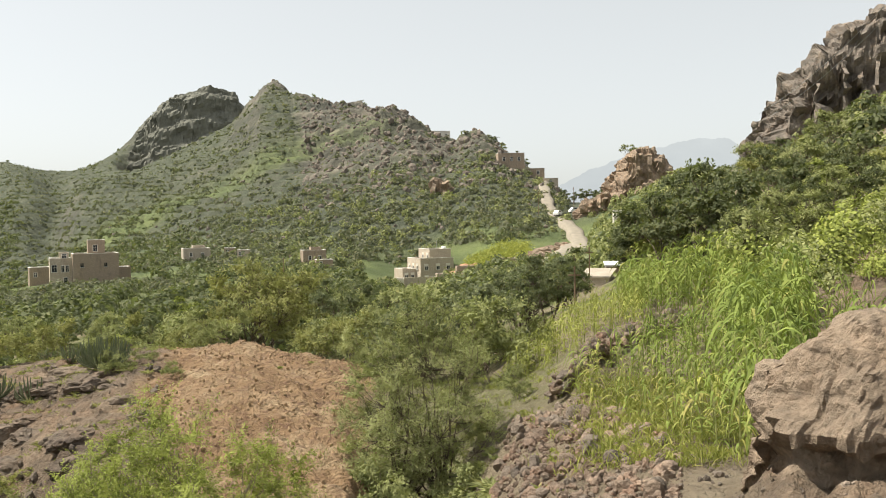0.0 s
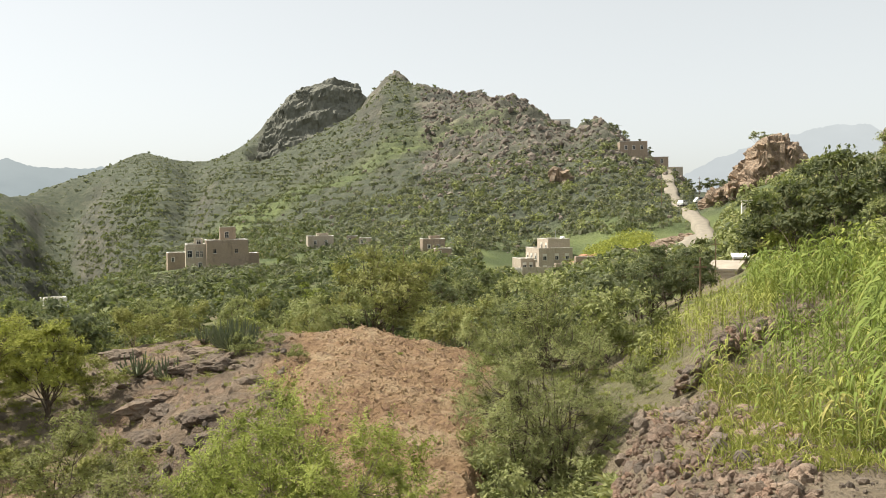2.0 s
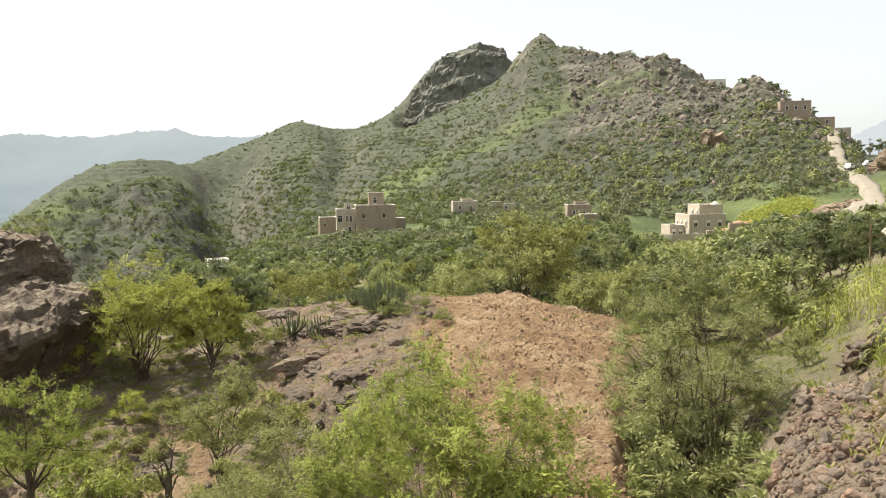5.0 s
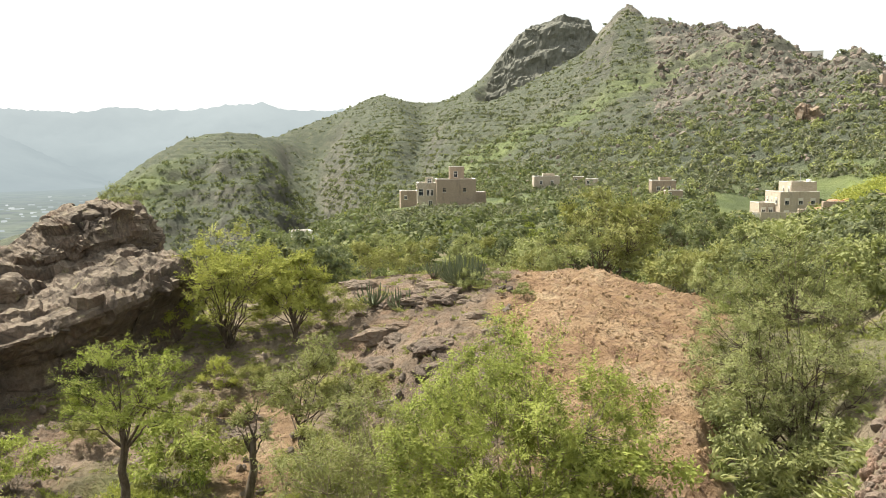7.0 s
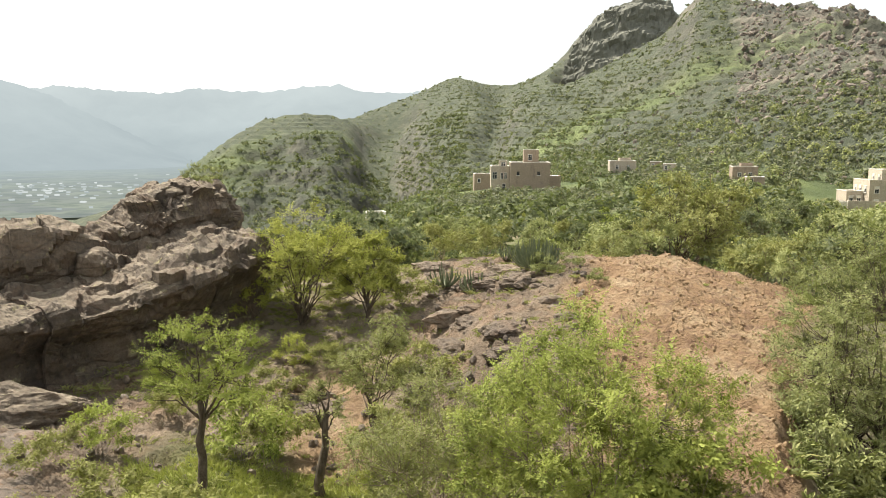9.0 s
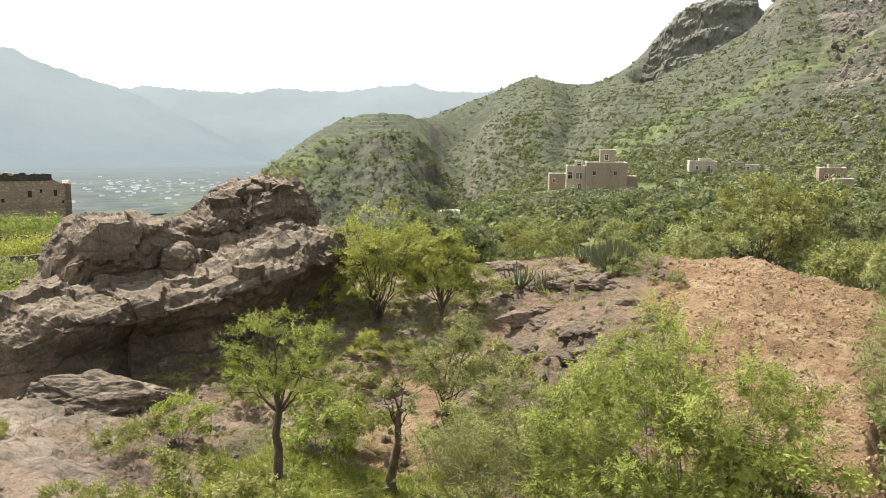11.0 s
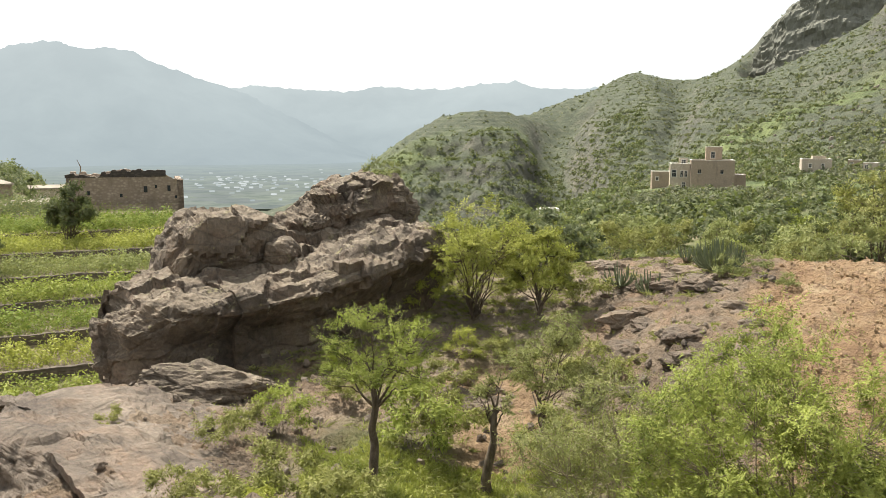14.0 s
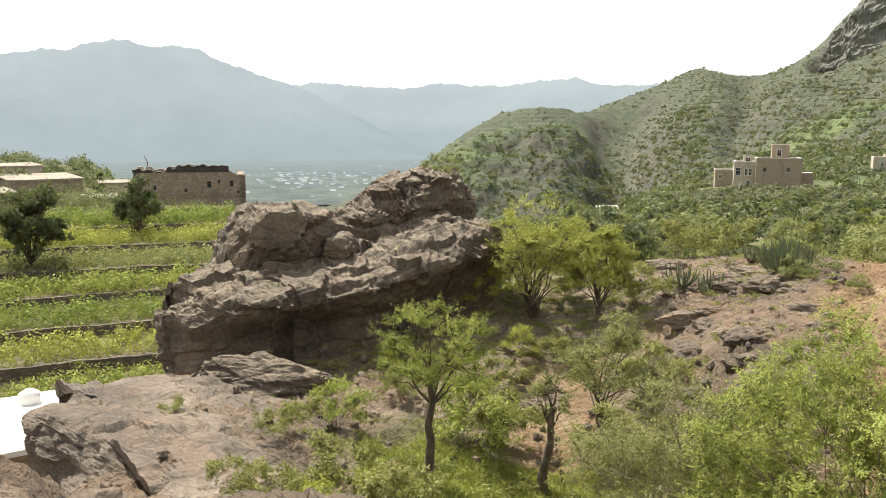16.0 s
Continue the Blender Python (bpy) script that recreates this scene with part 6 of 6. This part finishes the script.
clumps("terrace_weeds", "weeds and vines hanging over the terrace walls", "weeds", weedy, (0.6, 1.3), 30, 0.24, LEAF_OLIVE, 310, 1.2)
edge = scatter(110, -77, -64.5, 103, 112, rng2)
clumps("edge_bushes", "dark bushes along the upper field edge", "bushes", edge, (1.0, 2.2), 90, 0.3, LEAF_SCRUB, 311, 1.1)


# ---- loose stones, rubble bank and dry-stone wall ----
STONE_RUBBLE = rock_material("rubble_stone", (0.43, 0.335, 0.25), (0.14, 0.102, 0.08), (0.35, 0.215, 0.15))
CHIPS = [lump(np.random.default_rng(450 + k), (1.0, 0.8, 0.65), 0.2, 1, k + 3) for k in range(10)]
STONES = []
for k in range(10):
    v, t = lump(np.random.default_rng(400 + k), (1.0, 0.8, 0.65), 0.16, 2, k + 3)
    STONES.append((v, t, fast_mesh("stone", v, None, t, STONE_RUBBLE if k % 2 else ROCK_STONE)))


def stones_stuff(name, label, spots, size, seed, mat, lift=0.15, chips=True):
    rng = np.random.default_rng(seed)
    z = land([s[0] for s in spots], [s[1] for s in spots])
    sh = Shape()
    for (x, y), zz in zip(spots, z):
        v, t = (CHIPS if chips else STONES)[int(rng.integers(10))][:2]
        s = size[0] + (size[1] - size[0]) * rng.uniform() ** 2.5
        m = np.array(Euler(rng.uniform(0, 6.28, 3)).to_matrix())
        sh.add((v @ m.T) * s + [x, y, zz + s * lift], None, t)
    thing(name, label, "stones", kind="stuff", data=sh.mesh(name, mat))


def in_rubble(a, r):
    return r < NEAR_LO(max(a, 9)) + 0.3 and a > 2.2 + (r - 12) * 0.35


bank = thing("rubble_bank", "bank of broken reddish grey field stones", "rubble", Matrix.Identity(4))
rng3 = np.random.default_rng(21)
for x, y in scatter(290, 2.5, 15, 11, 20, rng3, in_rubble):
    s = 0.05 + 0.17 * rng3.uniform() ** 2.4
    ob = part("stone", STONES[int(rng3.integers(10))][2], bank)
    ob.matrix_basis = Matrix.LocRotScale((x, y, ground(x, y) + s * 0.25), Euler(rng3.uniform(0, 6.28, 3)), (s, s, s))
stones_stuff("rubble", "small broken stones on the rubble bank", scatter(2200, 2.2, 16, 10.5, 20, rng3, in_rubble), (0.02, 0.12), 22, STONE_RUBBLE, 0.2)
wall = thing("field_wall", "rough dry-stone wall along the maize field", "wall", Matrix.Identity(4))
for k in range(295):
    u = rng3.uniform()
    a, r = 7.5 + 9.8 * u, float(np.interp(u, [0, 0.35, 1], [20.2, 21.6, 29.6]))
    x, y = polar(a + rng3.normal() * 0.3, r + rng3.normal() * 0.3)
    s = rng3.uniform(0.07, 0.18)
    ob = part("stone", STONES[int(rng3.integers(10))][2], wall)
    ob.matrix_basis = Matrix.LocRotScale((x, y, ground(x, y) + rng3.uniform(0.0, 0.5)), Euler(rng3.uniform(0, 6.28, 3)), (s * 1.2, s, s * 0.8))
STONE_RED = rock_material("red_stone", (0.5, 0.365, 0.22), (0.28, 0.185, 0.108), (0.37, 0.25, 0.145))
stones_stuff("earth_clods", "reddish clods and pebbles on the bare earth", scatter(3000, -20, -5.5, 13, 33, rng3), (0.012, 0.085), 23, STONE_RED, 0.2)
stones_stuff("loose_stones", "grey stones strewn over the rocky slope", scatter(1500, -75, -19, 12, 35, rng3), (0.025, 0.22), 24, ROCK_STONE, 0.2)
stones_stuff("loose_stones", "small stones on the roadside ground", scatter(500, -5, 30, 7, 14, rng3), (0.02, 0.1), 25, ROCK_STONE, 0.2)
stones_stuff("scree", "pale broken rocks on the upper ridge", scatter(3600, -9.5, 8, 300, 520, rng3), (0.4, 2.4), 26, ROCK_HIGH, 0.0)
stones_stuff("scree", "grey stones and walls between the terraces", scatter(500, -26, 9, 235, 420, rng3), (0.4, 1.6), 27, ROCK_HIGH, 0.0)
LEDGES = [(-28.5, 24.5, 1.4, 0.5), (-26.5, 27, 1.6, 0.5), (-24.6, 24, 1.3, 0.45), (-23.2, 28.5, 1.2, 0.5), (-25.4, 31, 1.5, 0.4), (-28.2, 31.5, 1.7, 0.4), (-21.8, 26.5, 0.9, 0.35), (-30.6, 28, 1.2, 0.5), (-26.8, 21.5, 1.5, 0.5), (-23.6, 21, 1.2, 0.4), (-29.8, 34, 1.3, 0.4), (-31.6, 25, 1.0, 0.7), (-38.4, 24.5, 1.3, 0.8), (-40.6, 26.5, 1.4, 1.0), (-36.2, 25, 1.0, 0.6), (-42.2, 29, 1.6, 1.0), (-20.8, 22.5, 0.8, 0.3), (-60, 16, 1.3, 0.5), (-66, 15.5, 1.2, 0.45), (-56, 15.2, 1.1, 0.5), (-51, 16.5, 1.0, 0.5), (-48.5, 19, 1.0, 0.6)]
ROCK_LEDGE = rock_material("ledge_rock", (0.3, 0.24, 0.18), (0.11, 0.088, 0.072), (0.24, 0.17, 0.12))
for a, r, w, h in LEDGES:
    for k in range(3):
        aa, rr, ww = a + rng3.normal() * 0.9, r + rng3.normal() * 0.8, w * rng3.uniform(0.25, 0.68)
        v, t = lump(rng3, (ww, ww * 0.7, ww * rng3.uniform(0.35, 0.5)), 0.3, 4 if ww > 0.6 else 3, int(aa * 3 + rr) + k)
        x, y, z = spot(aa, rr)
        thing("rock_ledge", "weathered brown rock breaking out of the slope", "rock", Matrix.Translation((x, y, z - ww * 0.17)) @ Matrix.Rotation(rng3.uniform(-0.6, 0.6) - radians(aa), 4, "Z") @ Matrix.Rotation(rng3.uniform(-0.3, 0.1), 4, "X"), "rocks breaking out of the slope", data=fast_mesh("rock_ledge", v, None, t, ROCK_LEDGE))


# ---- undergrowth ----
def tufts(name, label, spots, height, blades, mat, seed, width=0.02, spread=0.35):
    rng = np.random.default_rng(seed)
    n = len(spots)
    xy = np.array(spots)
    z = land(xy[:, 0], xy[:, 1])
    h = rng.uniform(height[0], height[1], n)
    d = rng.normal(size=(n, blades, 3)) * spread
    d[..., 2] = rng.uniform(0.5, 1.0, (n, blades))
    at = np.column_stack([xy, z - 0.02])[:, None] + rng.normal(size=(n, blades, 3)) * np.array([0.28, 0.28, 0]) * h[:, None, None]
    sh = Shape()
    sh.leaves(at.reshape(-1, 3), (d * h[:, None, None]).reshape(-1, 3), width, rng, 0.25)
    thing(name, label, "grass", kind="stuff", data=sh.mesh(name, mat))


def not_bare(a, r):
    if -19.5 < a < -6 and 13 < r < 33:
        return rng3.uniform() < 0.006
    if a < -46 and r < 26:
        return rng3.uniform() < 0.18
    if -7 < a < 6 and r < 19:
        return rng3.uniform() < 0.12
    if -31 < a < -19.5 and r > 19:
        return rng3.uniform() < 0.3
    if -40 < a < -33.5 and 19 < r < 27:
        return rng3.uniform() < 0.15
    return True


tufts("grass", "short dry green grass on the stony slope", scatter(3600, -60, 8, 8.5, 42, rng3, not_bare), (0.08, 0.3), 16, LEAF_GRASS, 41, 0.018)
tufts("grass", "bright green grass of the gully", scatter(4200, -50, -31, 10, 20, rng3), (0.1, 0.32), 16, LEAF_GRASS, 42, 0.02)
tufts("weeds", "low green weeds around the bushes", scatter(1500, -56, -6, 10, 38, rng3, not_bare), (0.1, 0.34), 34, LEAF_OLIVE, 43, 0.026, 0.7)
tufts("weeds", "low dark weeds in the shade of the acacia", scatter(160, -6, 3.5, 13.5, 19, rng3), (0.12, 0.35), 30, LEAF_ACACIA, 44, 0.05, 0.7)
tufts("dry_grass", "dry yellow grass at the foot of the maize", scatter(1000, 9, 24, 13, 20, rng3), (0.15, 0.45), 14, LEAF_DRYCORN, 45, 0.018)

SHRUBS = [tree_meshes("shrub%d" % k, 500 + k, 1.4, 0.9, 0.04, mat, BARK_PALE, 4, 56, 75, (0.1, 0.03), 0.8, 0.08, puff=0.17, twigs=7, fine=False) for k, mat in enumerate((LEAF_OLIVE, LEAF_ACACIA, LEAF_BUSH, LEAF_YELLOW))]
SWORDS = ("straggling olive green shrub", "dense dark green shrub", "fresh green feathery shrub", "yellow green shrub")
LOW = [(-54 + 1.35 * i, 11.6 + 1.9 * ((i * 7) % 5) / 4, (0, 3, 2, 0, 1)[i % 5], 0.45 + 0.12 * ((i * 3) % 4)) for i in range(22)]
for az_, r_, k, s in LOW + [(-42.3, 20.5, 2, 1.5), (-40.6, 21.5, 0, 1.2), (-54.2, 19.5, 0, 0.8), (-51.2, 20.5, 2, 0.9), (-50.5, 15, 0, 1.0), (-53.5, 14.2, 0, 0.9), (-47.8, 14.4, 0, 1.1), (-44.5, 13.6, 3, 0.9), (-41.0, 13.2, 0, 0.9), (-38.8, 13.6, 3, 0.8), (-36, 13.4, 0, 1.0), (-33.4, 13.6, 0, 1.2), (-34.6, 15.5, 2, 0.7), (-40.2, 25, 0, 0.8), (-39, 27, 3, 0.7), (-36.8, 26.5, 0, 0.8), (-41.5, 31, 3, 1.1), (-35.8, 31, 0, 0.8), (-31.6, 30, 0, 1.2), (-31.0, 24, 0, 1.3), (-32.4, 19.5, 0, 1.2), (-27.6, 17, 0, 1.2), (-24.2, 15, 0, 1.3), (-22, 13.5, 2, 1.1), (-14.8, 12.2, 2, 1.3), (-11.8, 11.8, 2, 1.1), (-9, 34, 1, 1.5), (-7, 33, 0, 1.6), (-15.2, 34.5, 1, 1.5), (-17, 36, 0, 1.2), (-5, 31, 1, 1.4), (-3.2, 17.4, 1, 1.3), (0.6, 17.5, 1, 1.1), (1.8, 20.5, 0, 0.8), (5.2, 23, 1, 0.7), (3.6, 29, 1, 2.2), (1.2, 31, 1, 2.4), (-4.2, 20.2, 1, 1.0), (-28.8, 11.8, 0, 1.1), (-24.5, 11.6, 0, 1.0), (-21.6, 29.6, 1, 0.7), (-20, 30.2, 1, 0.5), (-18.6, 27.5, 1, 0.45), (-45.8, 37.6, 1, 0.0), (-33.5, 36, 1, 1.3), (-29, 37.5, 0, 1.4), (-25.5, 37, 0, 1.3), (-21.8, 36.5, 1, 1.2), (-58.2, 15.6, 0, 0.7), (-62, 21, 0, 0.5), (-47.4, 23, 0, 0.8)]:
    if s:
        plant_tree("shrub", SWORDS[k] + " on the slope", SHRUBS[k], stand(az_, r_, 0.05, az_ * 37, s), "shrubs of the slope", "shrub")
sh_top = plant_tree("shrub", "small green shrub growing on top of the outcrop", SHRUBS[1], Matrix.Translation((*polar(-44.6, 36.4), -0.75)) @ Matrix.Scale(0.9, 4), "shrubs of the slope", "shrub")

# candelabra spurges
CACTUS = plain("spurge_green", (0.1, 0.12, 0.065), (0.2, 0.22, 0.125), 0.6, 6)


def spurge(az_, r_, n, h, label):
    rng = np.random.default_rng(int(-az_ * 100))
    ob = thing("candelabra_spurge", label, "succulent", stand(az_, r_, 0.05), "candelabra spurges")
    for k in range(n):
        a, d = rng.uniform(0, 6.28), math.sqrt(rng.uniform(0.0, 1.0)) * h * 0.8
        top = np.array([math.cos(a) * d, math.sin(a) * d, h * rng.uniform(0.5, 1.1) * math.sqrt(1 - (d / h) ** 2)])
        mid = np.array([math.cos(a) * d * 0.95, math.sin(a) * d * 0.95, h * 0.12])
        u = np.linspace(0, 1, 6)[:, None]
        pts = (1 - u) ** 2 * np.array([0, 0, 0]) + 2 * u * (1 - u) * mid + u * u * top
        part("stem", Shape().tube(pts, [0.018, 0.024, 0.028, 0.028, 0.024, 0.012], 5).mesh("stem", CACTUS), ob)


spurge(-22.4, 30.5, 130, 1.15, "dense grey green candelabra spurge on the rocks")
spurge(-28.6, 31, 34, 0.9, "low grey green spurge among the rocks")
spurge(-26.7, 30, 26, 0.8, "low spurge with upright stems on the rocks")
spurge(-24.4, 33.5, 20, 0.7, "small spurge at the crest of the rocks")

# trees by the terraces and on the hill behind the houses
TALLDARK = tree_meshes("darktree", 61, 4.6, 1.7, 0.04, LEAF_DARK, BARK, 1, 150, 70, (0.26, 0.09), 0.8, 0.1, puff=0.17, twigs=5)
BROAD = tree_meshes("broadtree", 62, 5.4, 2.2, 0.03, LEAF_DARK, BARK, 1, 200, 90, (0.26, 0.09), 0.7, 0.1, puff=0.14, twigs=6)
for a, r, s, lab in ((-64.6, 88, 1.3, "dark narrow tree in the terraces"), (-70.8, 76, 1.3, "dark bushy tree in the terraces"), (-74.5, 72, 0.8, "dark tree at the edge of the terraces")):
    plant_tree("terrace_tree", lab, BROAD if r < 80 else TALLDARK, stand(a, r, 0.1, a * 20, s), "trees of the terraces")
CYP = tree_meshes("cypress", 63, 4.6, 0.5, 0.05, LEAF_DARK, BARK, 1, 60, 60, (0.2, 0.06), 1.4, 0.1, puff=0.3, twigs=5)
plant_tree("cypress", "slim dark cypress beside the flat-roofed houses", CYP, Matrix.Translation((*polar(-66.8, 120), -8.2)))
scrub("hill_scrub", "round green bushes on the hill behind the houses", LEAF_SCRUB, 108, 260, -80, -66, 126, 175, (1.8, 4.2), None, 210, 1.0, 0.11)
for a, r, s in ((12.6, 267, 1.0), (13.2, 267, 0.8), (13.9, 268, 0.7)):
    plant_tree("crag_tree", "small tree on the brow of the red crag", VARIANTS[1], Matrix.Translation((*polar(a, r), 20.0)) @ Matrix.Scale(s * 0.9, 4), "trees on the crag")
for a, r, k, s in ((3.4, 378, 0, 1.3), (4.0, 376, 1, 1.2), (5.2, 362, 0, 1.0), (5.8, 355, 0, 1.0), (6.6, 345, 2, 1.0), (9.1, 300, 0, 1.0), (9.6, 302, 0, 1.2), (10.2, 305, 0, 1.1), (10.7, 300, 4, 1.0), (11.0, 296, 0, 1.0), (8.4, 305, 0, 0.9), (-4.2, 520, 0, 1.0), (-3.7, 515, 0, 0.9)):
    plant_tree("ridge_tree", "small dark tree on the skyline of the ridge", VARIANTS[k], stand(a, r, 0.2, a * 50, s), "trees on the ridge")

for a, r, k, s in ((20.4, 37, 1, 0.55), (21.6, 41, 0, 0.55), (22.8, 39, 1, 0.55), (23.8, 44, 0, 0.55), (19.6, 42, 2, 0.55), (25.0, 46, 1, 0.55), (26.8, 48, 0, 0.55), (18.2, 44, 1, 0.55)):
    plant_tree("field_tree", "dark green acacia at the edge of the maize", VARIANTS[k], stand(a, r, 0.1, a * 31, s), "trees at the maize edge")

# wires over the wooded hill
for dz in (0.0, 1.2):
    p0, p1 = np.array([*polar(20.9, 120), 14.0 + dz]), np.array([*polar(33, 75), 24.0 + dz])
    u = np.linspace(0, 1, 24)[:, None]
    line = p0 + (p1 - p0) * u - np.array([0, 0, 1.6]) * (4 * u * (1 - u))
    thing("power_line", "thin dark overhead cable", "cable", data=Shape().tube(line, np.full(24, 0.025), 4).mesh("power_line", METAL))
